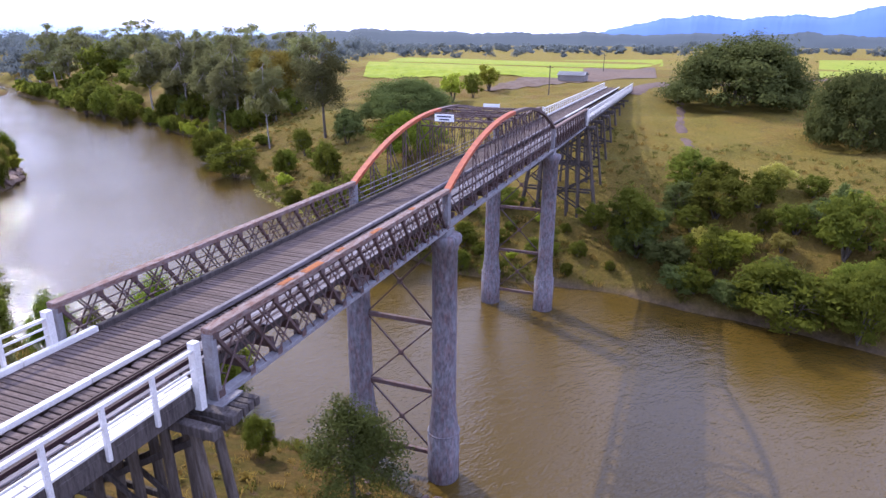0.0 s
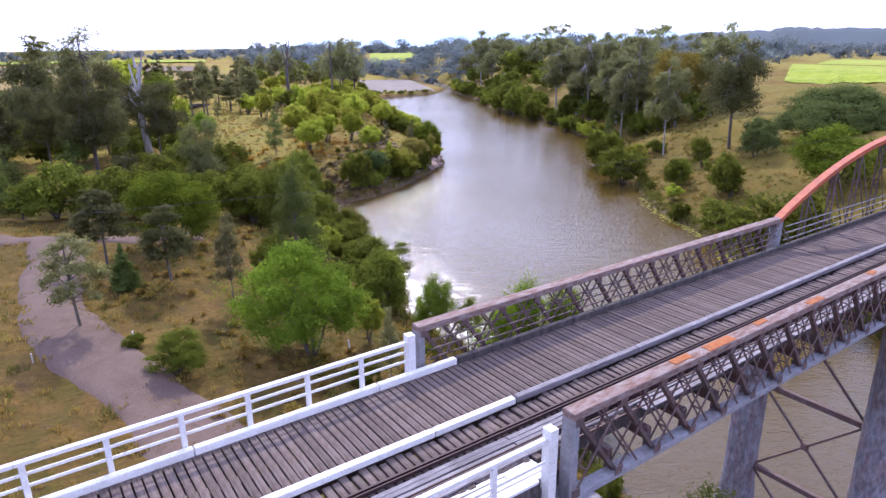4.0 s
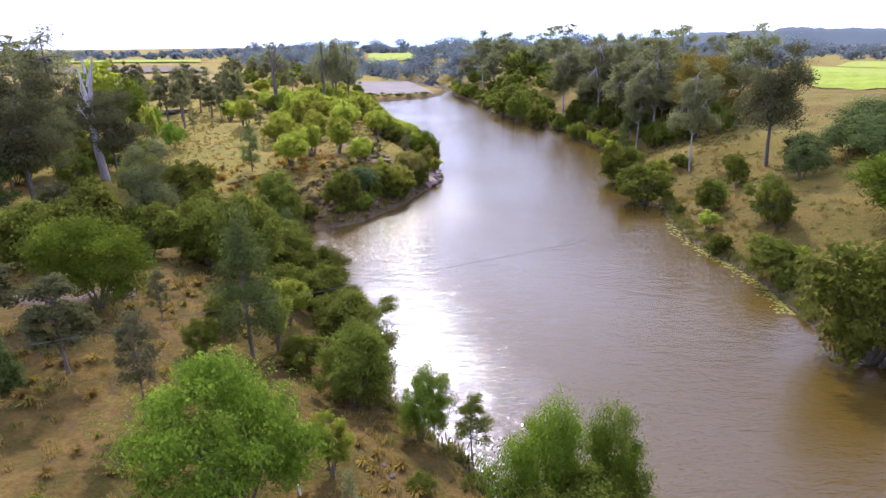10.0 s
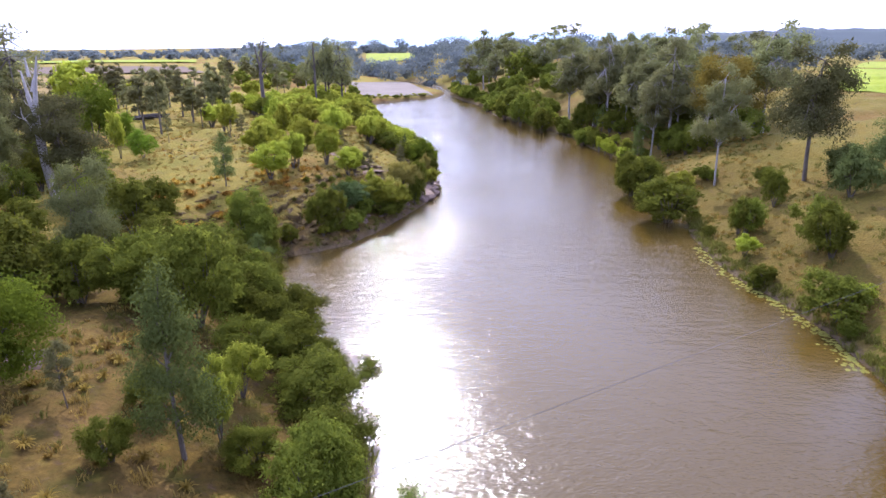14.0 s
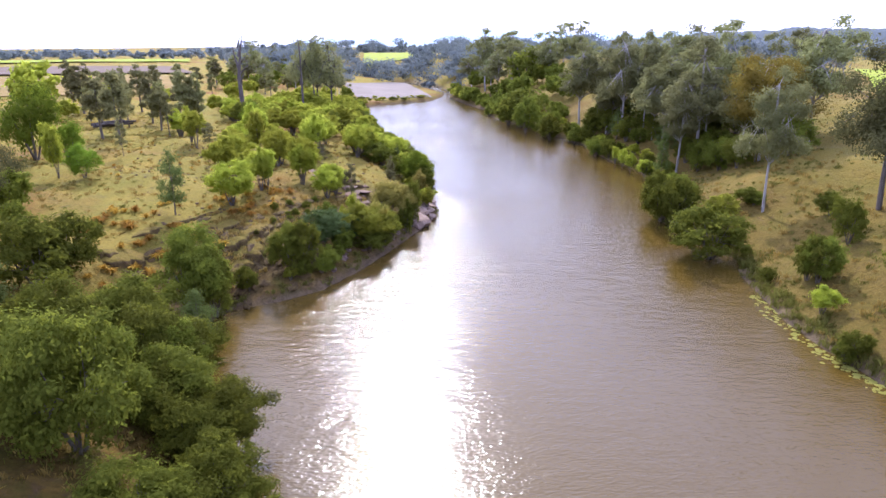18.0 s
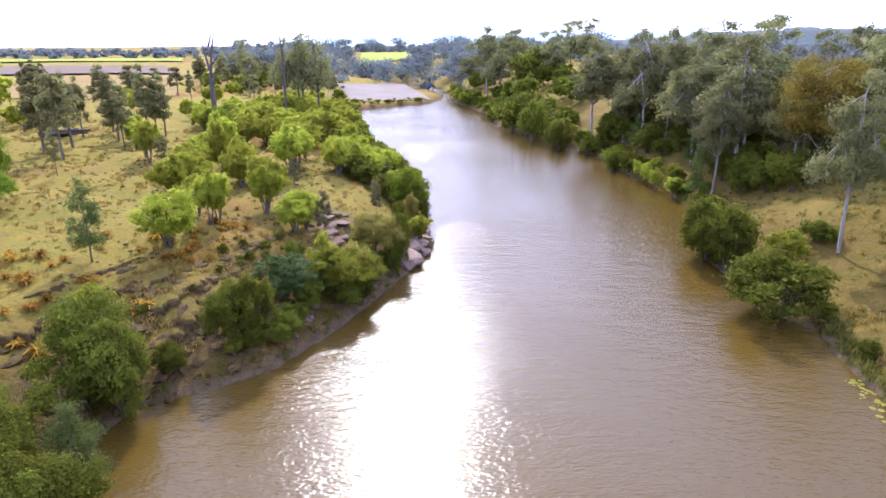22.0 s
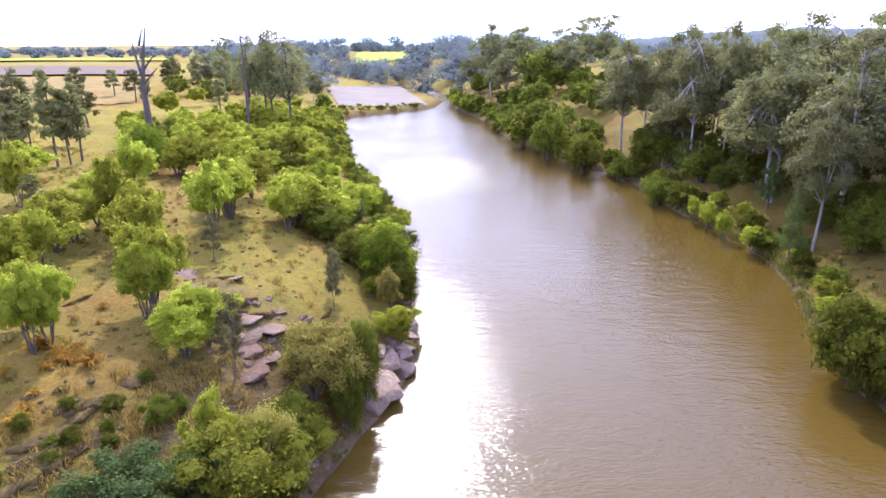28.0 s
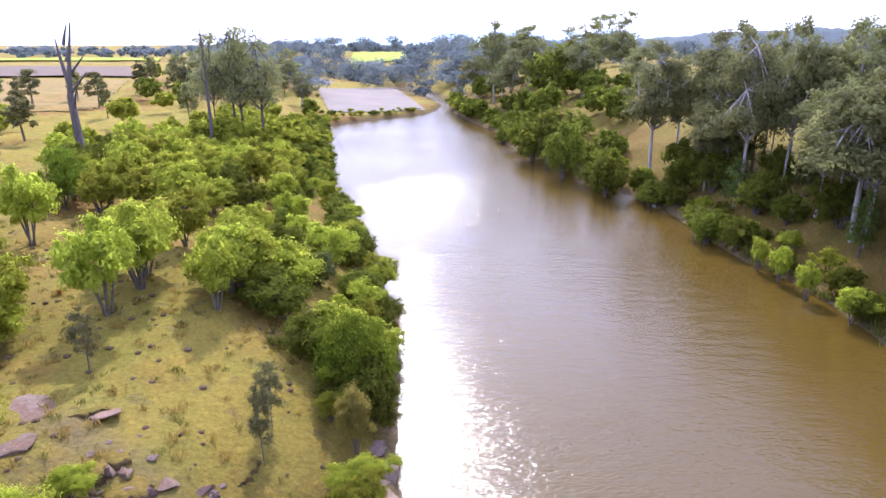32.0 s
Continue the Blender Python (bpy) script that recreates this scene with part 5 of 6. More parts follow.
along([(74, 30), (80.3, 42.9), (90.8, 58), (98.5, 73.5), (109.8, 87)], -1, 9.0, [("shrub", 0.8, 1.5, 3.5, 1.1), ("willow", 0.2, 1.2, 2.4, 1.1)], 27, 5.0)
thicket([(68.7, -7.9), (66.3, 19.7), (78.2, 27.2), (87.4, 10.5), (83.3, -8.4)], 3.6, [("shrub", 0.9, 1.6, 4.2, 1.2), ("willow", 0.1, 1.4, 2.4, 1.2)], 42)
# willow thicket on the low point, dark wood round the gully, gum forest on the high bank
thicket([(83.5, 212), (104.1, 202.2), (116.6, 215.8), (126.6, 245.8), (142, 277.3), (157, 316.9), (131.8, 308.3), (106.1, 277.6), (86.6, 266.4), (76.6, 234)], 5.0, [("willow", 0.8, 5, 8, 1.0), ("shrub", 0.2, 4, 7, 1.1)], 31)
thicket([(91.1, 166.3), (104.6, 176.6), (114.9, 199.9), (107.9, 203.1), (93.2, 187.6)], 5.0, [("willow", 0.75, 4, 7, 1.0), ("shrub", 0.25, 4, 6, 1.1)], 32)
thicket([(-68.8, 114.8), (8.6, 89.3), (21.9, 105.4), (24.2, 124), (19.6, 158.6), (10.6, 187.8), (-0.5, 237.9), (-68.1, 292.7)], 7.0, [("shrub", 0.6, 5, 9, 1.1), ("darkgum", 0.22, 12, 18, 0.62), ("oak", 0.18, 8, 12, 0.65)], 33)
thicket([(2.2, 90.8), (27.4, 91.2), (33, 103.9), (31.2, 112.7), (18.2, 110.3), (0.5, 92.9)], 5.0, [("shrub", 0.8, 5, 9, 1.05), ("oak", 0.2, 6, 10, 0.6)], 34)
thicket([(156.3, 123), (165.3, 138.1), (184.2, 172.3), (194.5, 207.6), (210.8, 213.2), (209.7, 174.5), (184.2, 128.6), (162.7, 99.7)], 10.0, [("gum", 1, 20, 30, 0.55)], 35)
thicket([(147, 117), (160, 133), (178, 168), (189, 204), (206, 208), (193, 155), (172, 118), (156, 105)], 6.5, [("shrub", 0.8, 4, 9, 1.0), ("oak", 0.2, 7, 12, 0.65)], 36)
thicket([(210.4, 241), (244.5, 314.6), (278.5, 388.1), (323.1, 421.5), (296.6, 317.3), (250.6, 237.2)], 13.0, [("gum", 0.5, 16, 28, 0.6), ("shrub", 0.5, 6, 12, 1.05)], 37)
thicket([(67.9, -59.6), (91.1, -49.4), (98.1, -14.5), (80.7, -4.5), (70.7, -14)], 4.6, [("shrub", 0.5, 3, 7, 1.15), ("dark_shrub", 0.3, 3, 6, 1.15), ("olive_shrub", 0.2, 2.5, 5, 1.1)], 38)
thicket([(38.5, 198.7), (86.8, 278.5), (124, 321), (117.3, 391), (62.1, 411.4), (23.3, 329.1)], 17.0, [("tree", 0.6, 10, 16, 0.5), ("willow", 0.4, 6, 9, 0.9)], 39)
thicket([(133.9, 332.2), (181.6, 361.5), (193.4, 402.6), (223.8, 522.6), (148.4, 522.2), (117.3, 391)], 14.0, [("shrub", 0.5, 6, 11, 1.1), ("gum", 0.3, 14, 24, 0.6), ("tree", 0.2, 9, 15, 0.6)], 40)


# the scrub along the far reaches, as one growth of each kind
for kind, rows in FAR.items():
    W, H, lm, bark, label, cat = KINDS[kind]
    shapes = [(crown_of(blobs(kind, W, H, np.random.default_rng(v + 70))[0], 1800, 0.58, np.random.default_rng(v), 0.2)) for v in range(3)]
    V, Fc, base = [], [], 0
    for i, (x, y, h, w) in enumerate(rows):
        v, f = shapes[i % 3]
        c, s = math.cos(i * 2.4), math.sin(i * 2.4)
        z = max(0.0, float(ground(x, y)))
        V.append(np.stack([x + (v[:, 0] * c - v[:, 1] * s) * w / W, y + (v[:, 0] * s + v[:, 1] * c) * w / W, z + v[:, 2] * h / H], 1))
        Fc.append(f + base)
        base += len(v)
    tagged(hang("far_" + kind + "_scrub", sheet("far_scrub", np.concatenate(V), np.concatenate(Fc), lm)), label.split(" on ")[0].split(" with ")[0] + " along the far banks", "scrub", kind="stuff")


# ---- far woods along the horizon, haze mixed into their leaf colour ----
def wood(name, spots, mat, label, leaf=2.2, per=60, seed=5):
    """Many far trees as one mesh: rows of x, y, height, width."""
    rng = np.random.default_rng(seed)
    lobes, who = [], []
    zs = ground(np.array([s[0] for s in spots]), np.array([s[1] for s in spots]))
    allv, allf, base = [], [], 0
    for (x, y, h, w), z in zip(spots, zs):
        lobes = []
        for _ in range(6):
            q = rng.uniform(0.2, 0.42)
            lobes.append(((x + rng.normal(0, w * 0.24), y + rng.normal(0, w * 0.24), max(z, 0) + h * rng.uniform(0.15, 0.85)), (w * q, w * q, h * 0.22)))
        V, Fc = crown_of(lobes, per, leaf, rng, 0.1, 1.6, 0.5)
        allv.append(V)
        allf.append(Fc + base)
        base += len(V)
    tagged(hang(name, sheet(name, np.concatenate(allv), np.concatenate(allf), mat)), label, "trees", kind="stuff")


rng = np.random.default_rng(11)
CLEAR = ([(300, -20), (390, -130), (1200, -290), (1150, -110)], [(335, 0), (1000, 15), (1000, 80), (620, 300), (340, 205)], [(-90, 380), (110, 350), (260, 1010), (-260, 1230)], [(195, 365), (250, 372), (305, 510), (250, 560)], [(320, 630), (400, 600), (540, 815), (420, 840)])


def belt(count, a0, a1, d0, d1, h0, h1):
    out = []
    while len(out) < count:
        a, d = radians(rng.uniform(a0, a1)), rng.uniform(d0, d1)
        x, y, h = 40 + d * math.sin(a), d * math.cos(a), rng.uniform(h0, h1)
        if not any(within(np.array(x), np.array(y), c) for c in CLEAR):
            out.append((x, y, h, h * rng.uniform(0.8, 1.3)))
    return out


wood("far_woods", belt(800, -20, 118, 1050, 1700, 8, 16), L_HAZED_WOOD, "belt of distant woodland on the plain, greyed by painted haze", 2.1, 300)
wood("river_woods", belt(170, 14, 42, 480, 1000, 10, 22), L_HAZED_WOOD, "scattered trees along the far river and paddocks", 1.3, 600, 6)
wood("paddock_trees", belt(40, -16, 10, 420, 1000, 9, 18) + belt(60, 45, 90, 330, 900, 8, 17), L_HAZED_WOOD, "lone trees between the far paddocks", 1.2, 600, 7)


# ---- grass tussocks, stones, reeds and lily pads ----
def tussocks(name, spots, blades, high, mat, label, seed):
    """Clumps of leaning blades as one mesh."""
    r = np.random.default_rng(seed)
    P = np.repeat(np.array(spots, float), blades, axis=0)
    k = len(P)
    w, lean = r.uniform(0, 6.283, k), r.uniform(0.08, 0.5, k)
    s = P[:, 2] * r.uniform(0.6, 1.25, k)
    z = ground(P[:, 0], P[:, 1])
    bx, by = P[:, 0] + r.normal(0, 0.42, k) * s, P[:, 1] + r.normal(0, 0.42, k) * s
    base = np.stack([bx, by, z - 0.05], 1)
    way = np.stack([np.cos(w), np.sin(w), np.zeros(k)], 1)
    side = np.stack([-np.sin(w), np.cos(w), np.zeros(k)], 1) * (0.055 * s)[:, None]
    mid = base + way * (lean * s * 0.45)[:, None] + np.array([0, 0, 1]) * (s * high * 0.75)[:, None]
    tip = base + way * (lean * s * 1.1)[:, None] + np.array([0, 0, 1]) * (s * high * 0.95)[:, None]
    V = np.stack([base - side, base + side, tip + side * 0.3, mid - side * 0.6], 1).reshape(-1, 3)
    quads = np.arange(4 * k).reshape(-1, 4)
    me = sheet(name, V, quads, mat)
    tagged(hang(name, me), label, "grass", kind="stuff")


def strewn(count, loop, lo, hi, seed, keep=lambda x, y: True):
    r = np.random.default_rng(seed)
    xs, ys = [p[0] for p in loop], [p[1] for p in loop]
    x, y = r.uniform(min(xs), max(xs), count * 3), r.uniform(min(ys), max(ys), count * 3)
    clump = np.sin(x * 0.33 + 1.1) * np.cos(y * 0.29) + 0.6 * np.sin(x * 0.13 - y * 0.17)
    ok = within(x, y, loop) & (ground(x, y) > 0.5) & (clump > r.uniform(-1.4, 0.7, len(x)))
    x, y = x[ok][:count], y[ok][:count]
    return np.stack([x, y, r.uniform(lo, hi, len(x))], 1)


POINT = [(27.8, 122.1), (55.7, 122.6), (91, 147.4), (110.5, 179), (94.1, 211.7), (59.3, 278.4), (13.2, 286.7), (20.1, 181.1)]
NEAR = [(-47.8, 5.1), (22, -3.5), (28.5, 39.2), (29.2, 66.5), (31.1, 93.5), (0.4, 90.9), (-50.9, 101.5)]
RIGHT = [(67.7, -29.9), (64, 12.4), (93.9, 64.7), (126.4, 113), (155.3, 139), (170.2, 117.1), (128.7, 49), (118.7, -10.8), (104, -49.1)]
tussocks("dry_tussock_grass", np.concatenate([strewn(1500, POINT, 0.3, 0.7, 1), strewn(500, [(31.3, 116.7), (49.9, 121), (68.9, 133.3), (76.1, 143), (65.1, 141.3), (40.9, 132.2)], 0.4, 0.9, 71), strewn(1500, NEAR, 0.3, 0.7, 2), strewn(1100, RIGHT, 0.4, 0.9, 3)]), 22, 0.85, L_TUFT, "golden dry grass tussocks", 4)
tussocks("green_tussock_grass", np.concatenate([strewn(1200, POINT, 0.25, 0.6, 5), strewn(1000, NEAR, 0.3, 0.7, 6), strewn(1800, RIGHT, 0.3, 0.8, 7)]), 20, 0.75, L_GREEN_TUFT, "green grass tussocks on the banks", 8)


DRY = [(-2.3, 15.9), (14.6, 9.7), (22.6, 29), (23.5, 57.4), (21.5, 80), (2.1, 88.3), (-5.9, 60.2)]


def clump_mesh(seed, mat, fronds=64):
    """One clump of narrow arching fronds that rise from one root, about a metre across."""
    r = np.random.default_rng(seed)
    w, lean = r.uniform(0, 6.283, fronds), r.uniform(0.1, 1.25, fronds)
    s = r.uniform(0.3, 0.75, fronds)
    way = np.stack([np.cos(w), np.sin(w), np.zeros(fronds)], 1)
    side = np.stack([-np.sin(w), np.cos(w), np.zeros(fronds)], 1) * (0.075 * s)[:, None]
    up = np.array([0, 0, 1.0])
    mid = way * (np.sin(lean) * s * 0.55)[:, None] + up * (np.cos(lean * 0.8) * s * 0.7)[:, None]
    tip = way * (np.sin(lean) * s * 1.15)[:, None] + up * (np.cos(lean * 1.15) * s * 0.85)[:, None]
    V = np.concatenate([[(0, 0, -0.08)], np.stack([mid - side, tip, mid + side], 1).reshape(-1, 3)])
    k = 1 + 3 * np.arange(fronds)
    return sheet("bracken_clump", V, np.stack([0 * k, k, k + 1, k + 2], 1), mat)


BRACKEN = [clump_mesh(s, L_BRACKEN) for s in (61, 62, 63)]
RUST = [clump_mesh(s, L_RUST) for s in (64, 65, 66)]
COVE = [(24, 118), (40, 124), (52, 133), (62, 142), (58, 152), (40, 150), (26, 140)]
for shapes, spots, label in ((BRACKEN, strewn(190, DRY, 0.8, 1.6, 61), "brown and golden bracken clump on the dry slope"), (RUST, strewn(90, COVE, 1.2, 2.5, 67), "rusty orange bracken clump on the grazed slope"),
                             (RUST, strewn(40, [(46, 150), (70, 150), (84, 175), (70, 205), (40, 215), (28, 175)], 0.7, 1.3, 68), "rusty orange bracken clump on the grazed slope")):
    for i, (x, y, s) in enumerate(spots):
        ob = tagged(new("bracken_clump", shapes[i % 3]), label, "fern", "bracken clumps")
        ob.matrix_world = Matrix.Translation((x, y, float(ground(x, y)))) @ Matrix.Rotation(i * 2.399, 4, "Z") @ Matrix.Diagonal((s, s, s * 0.85, 1))


# grass and reeds hugging both shorelines
def edge_spots(line, side, per, lo, hi, seed):
    r = np.random.default_rng(seed)
    out = []
    for (ax, ay), (bx, by) in zip(line, line[1:]):
        L = math.hypot(bx - ax, by - ay)
        for _ in range(int(L * per)):
            f, o = r.uniform(0, 1), side * (0.2 + abs(r.normal(0, 1.3)))
            out.append((ax + (bx - ax) * f - (by - ay) / L * o, ay + (by - ay) * f + (bx - ax) / L * o, r.uniform(lo, hi)))
    return np.array(out)


tussocks("shore_reeds", np.concatenate([edge_spots(LEFT_BANK[3:15], 1, 3.0, 0.4, 1.1, 51), edge_spots(LEFT_BANK[15:24], 1, 1.2, 0.3, 0.8, 54), edge_spots(RIGHT_BANK[7:30], -1, 3.5, 0.4, 1.1, 52)]), 22, 0.9, L_GREEN_TUFT, "green grass and reeds along the waterline", 53)


def boulder(r, flat=0.6):
    bm = bmesh.new()
    bmesh.ops.create_icosphere(bm, subdivisions=2, radius=1.0)
    off = Vector(r.uniform(-9, 9, 3))
    for v in bm.verts:
        q = 1 + 0.55 * noise.noise(v.co * 1.2 + off) + 0.3 * noise.noise(v.co * 2.7 + off)
        v.co = Vector((v.co.x * q, v.co.y * q * 0.8, v.co.z * q * flat))
    me = bpy.data.meshes.new("rock")
    bm.to_mesh(me)
    bm.free()
    return me


r = np.random.default_rng(9)
STONES = [boulder(r, f) for f in (0.5, 0.6, 0.75, 0.45)]
for me in STONES:
    me.materials.append(M_ROCK)


def rock(x, y, size, label, group, lift=0.0):
    ob = tagged(new("rock", STONES[int(r.integers(4))]), label, "rock", group)
    ob.matrix_world = Matrix.Translation((x, y, max(0.0, float(ground(x, y))) + lift)) @ Matrix.Rotation(r.uniform(0, 6.28), 4, "Z") @ Matrix.Diagonal((size, size, size * r.uniform(0.7, 1.1), 1))


def slab(r, thick, corners=15, mat=M_LEDGE):
    """An angular block: the hull of a few corners in a flat ellipsoid, its edges worn."""
    bm = bmesh.new()
    for _ in range(corners):
        d = Vector(r.normal(0, 1, 3)).normalized()
        bm.verts.new((d.x, d.y * 0.75, max(-0.6, min(0.75, d.z * 1.3)) * thick))
    hull = bmesh.ops.convex_hull(bm, input=bm.verts[:])
    loose = [v for v in bm.verts if not v.link_faces]
    bmesh.ops.delete(bm, geom=loose, context="VERTS")
    bmesh.ops.bevel(bm, geom=bm.edges[:], offset=0.05, segments=2, affect="EDGES", clamp_overlap=True)
    me = bpy.data.meshes.new("rock")
    bm.to_mesh(me)
    bm.free()
    me.materials.append(mat)
    return me


SLABS = [slab(r, f) for f in (0.5, 0.62, 0.4, 0.55)]
BOULDERS = [slab(r, f, 16, M_BOULDER) for f in (0.5, 0.62, 0.45)]
SHEETS = [slab(r, 0.14, 22) for _ in range(3)]


def ledge(x, y, size, label, group, shapes, sink=0.15, tilt=6):
    ob = tagged(new("rock", shapes[int(r.integers(len(shapes)))]), label, "rock", group)
    z = max(0.0, float(ground(x, y))) - sink * size
    ob.matrix_world = pose(x, y, z, r.normal(0, tilt), r.normal(0, tilt), r.uniform(0, 360)) @ Matrix.Diagonal((size, size * r.uniform(0.8, 1.1), size, 1))


# great blocks at the water's edge, bedrock sheets and broken ledges in the washed-out hollow
for x, y, s in ((87.1, 140.8, 1.9), (83.8, 137.2, 2.6), (90.7, 143.4, 1.6), (88.6, 140.1, 1.4), (85.5, 138.6, 1.7), (89.5, 142, 1.3), (82, 135.7, 1.9), (92.5, 145.8, 1.2), (86.7, 142.4, 1.5), (94.2, 148.2, 1.0), (90, 144.4, 1.1), (83, 139, 1.4)):
    ledge(x, y, s * 1.3, "large angular pale pinkish boulder at the water's edge", "shore boulders", BOULDERS, 0.1, 9)
for x, y, s in ((74.3, 147.6, 2.6), (76.4, 145.8, 2.4), (74.1, 144.8, 2.2), (71.7, 159, 2.6), (71.1, 154.9, 1.8), (76.1, 156.4, 1.6), (81.7, 144, 2.6), (73.1, 143.3, 2.2), (72.4, 140.5, 2.4), (79.5, 145, 2.4), (74.7, 142, 1.9)):
    ledge(x, y, s, "flat bare pinkish bedrock in a washed-out hollow", "bedrock sheets", SHEETS, 0.045, 5)
for x, y, s in ((75.4, 150.1, 1.0), (76.3, 149.6, 0.8), (77.5, 147.9, 1.1), (78.7, 148.3, 0.9), (76.4, 148.3, 0.7), (73, 144.3, 1.3), (72.2, 142.7, 1.0), (74.2, 143.6, 0.8), (72.9, 141.2, 1.2), (80.7, 147.6, 0.8), (73.4, 146.4, 0.6), (71.4, 145, 0.7)):
    ledge(x, y, s, "dark broken rock ledge under the turf", "hollow ledges", SLABS, 0.05, 14)
# smaller stones along the shore
for (ax, ay), (bx, by), k, lo, hi in (((81, 134), (93.7, 147.3), 16, 0.3, 0.8), ((93.7, 147.3), (102.9, 161.1), 10, 0.3, 0.9), ((55.6, 117.8), (80.1, 133.2), 12, 0.3, 0.7)):
    for i in range(k):
        f = (i + r.uniform(0, 1)) / k
        rock(ax + (bx - ax) * f - r.uniform(-0.4, 1.6), ay + (by - ay) * f + r.uniform(-0.4, 1.6), r.uniform(lo, hi), "pale weathered rock ledge at the water's edge", "shore rocks")
# broken rocks in the washed-out hollow on the point
for _ in range(34):
    rock(76 + r.normal(0, 2.8), 147 + r.normal(0, 5), r.uniform(0.15, 0.5), "reddish broken rock in a washed-out hollow", "hollow rocks")
for _ in range(26):
    rock(r.uniform(4, 20), r.uniform(18, 44), r.uniform(0.12, 0.42), "loose pale stone on bare earth", "loose stones")
for _ in range(14):
    rock(r.uniform(16, 23), r.uniform(-6, 8), r.uniform(0.25, 0.7), "loose stone on the bank below the bridge", "bank stones")

# clods and low earth mounds over the grazed flat
mounds = bmesh.new()
x, y, s = strewn(380, [(37.3, 133.9), (85.3, 141.3), (104.7, 175), (90.5, 200.3), (58, 219.7), (36.7, 186.8)], 0.15, 0.42, 14).T
for a, b, c in zip(x, y, s):
    m = Matrix.Translation((a, b, float(ground(a, b)))) @ Matrix.Diagonal((c * 0.9, c * 0.8, c * 0.55, 1))
    bmesh.ops.create_icosphere(mounds, subdivisions=1, radius=1.0, matrix=m)
tagged(link("earth_clods", mounds, M_CLOD), "small dark earth clods on grazed grass", "clods", kind="stuff")

# lumps of slumped red earth on the washed-out slope above the cove
def earth_lumps(name, rows, label, seed):
    rr = np.random.default_rng(seed)
    bm = bmesh.new()
    for x, y, s in rows:
        m = Matrix.Translation((x, y, float(ground(x, y)) - 0.1 * s)) @ Matrix.Rotation(0.5 + rr.normal(0, 0.4), 4, "Z") @ Matrix.Diagonal((s * rr.uniform(1.0, 2.6), s, s * rr.uniform(0.35, 0.62), 1))
        vs = bmesh.ops.create_icosphere(bm, subdivisions=2, radius=1.0, matrix=m)["verts"]
        for v in vs:
            v.co += Vector((1, 1, 0.8)) * 0.75 * s * noise.noise(v.co * (1.6 / s))
    tagged(link(name, bm, M_EARTH), label, "earth", kind="stuff")


er = np.random.default_rng(31)
lumps = []
for (ax, ay), (bx, by), k in (((36, 119), (50, 122), 60), ((50, 122), (64, 129), 70), ((64, 129), (75, 138), 40), ((32, 124), (46, 130), 60), ((46, 128), (62, 137), 60)):
    for _ in range(k):
        f = er.uniform(0, 1)
        lumps.append((ax + (bx - ax) * f + er.normal(0, 1.6), ay + (by - ay) * f + er.normal(0, 2.2), er.uniform(0.22, 0.85)))
earth_lumps("earth_lumps", lumps, "slumped red-brown earth lumps on the eroded slope", 32)
for x, y, h in ((55.8, 135.7, 1.3), (58.7, 136.9, 1.1), (61.4, 136.5, 1.4), (54, 132, 1.0), (64.2, 139.5, 1.2), (44.4, 127.2, 1.2), (50.1, 128.3, 1.0), (65.9, 135.6, 1.3), (40.7, 125.2, 1.4)):
    plant("shrub", [(x, y, h, h * 1.2)])

# turf steps where the grazed slope has slipped: pale grass above, a dark earth face below
def scarp(x, y, long, high, turn, seed):
    rr = np.random.default_rng(seed)
    k = 22
    f = np.linspace(-1, 1, k)
    d, n = Vector((math.cos(turn), math.sin(turn))), Vector((math.sin(turn), -math.cos(turn)))
    wob = np.array([noise.noise((u * 2.6, seed * 3.7, 0.4)) + 0.45 * noise.noise((u * 8, seed, 2.2)) for u in f])
    h = high * np.clip(1.15 * (1 - f ** 2), 0, 1) ** 0.6 * (0.8 + 0.5 * wob)
    V = []
    for back, up in ((-3.6, -0.12), (-1.6, 0.42), (-0.5, 0.72), (-0.05, 0.8), (0.14, 0.5), (0.1, 0.12), (0.5, -0.22)):
        off = back * h + high * (1.3 * wob - 0.9 * f ** 2) + rr.normal(0, 0.05 * high, k)
        px, py = x + d.x * f * long / 2 + n.x * off, y + d.y * f * long / 2 + n.y * off
        V.append(np.stack([px, py, ground(px, py) + up * h - 0.04], 1))
    me = sheet("earth_scarp", np.stack(V, 1).reshape(-1, 3), lattice_faces(k, 7), M_GROUND, True)
    me.materials.append(M_EARTH)
    me.polygons.foreach_set("material_index", np.array([int(i % 6 >= 3) for i in range(len(me.polygons))], np.int32))
    me.color_attributes.new("cover", "FLOAT_COLOR", "POINT").data.foreach_set("color", np.tile(np.array((0.6, 0.45, 0, 1), np.float32), len(me.vertices)))
    tagged(hang("earth_scarp", me), "slipped turf step with a dark earth face", "earth bank", "turf steps")


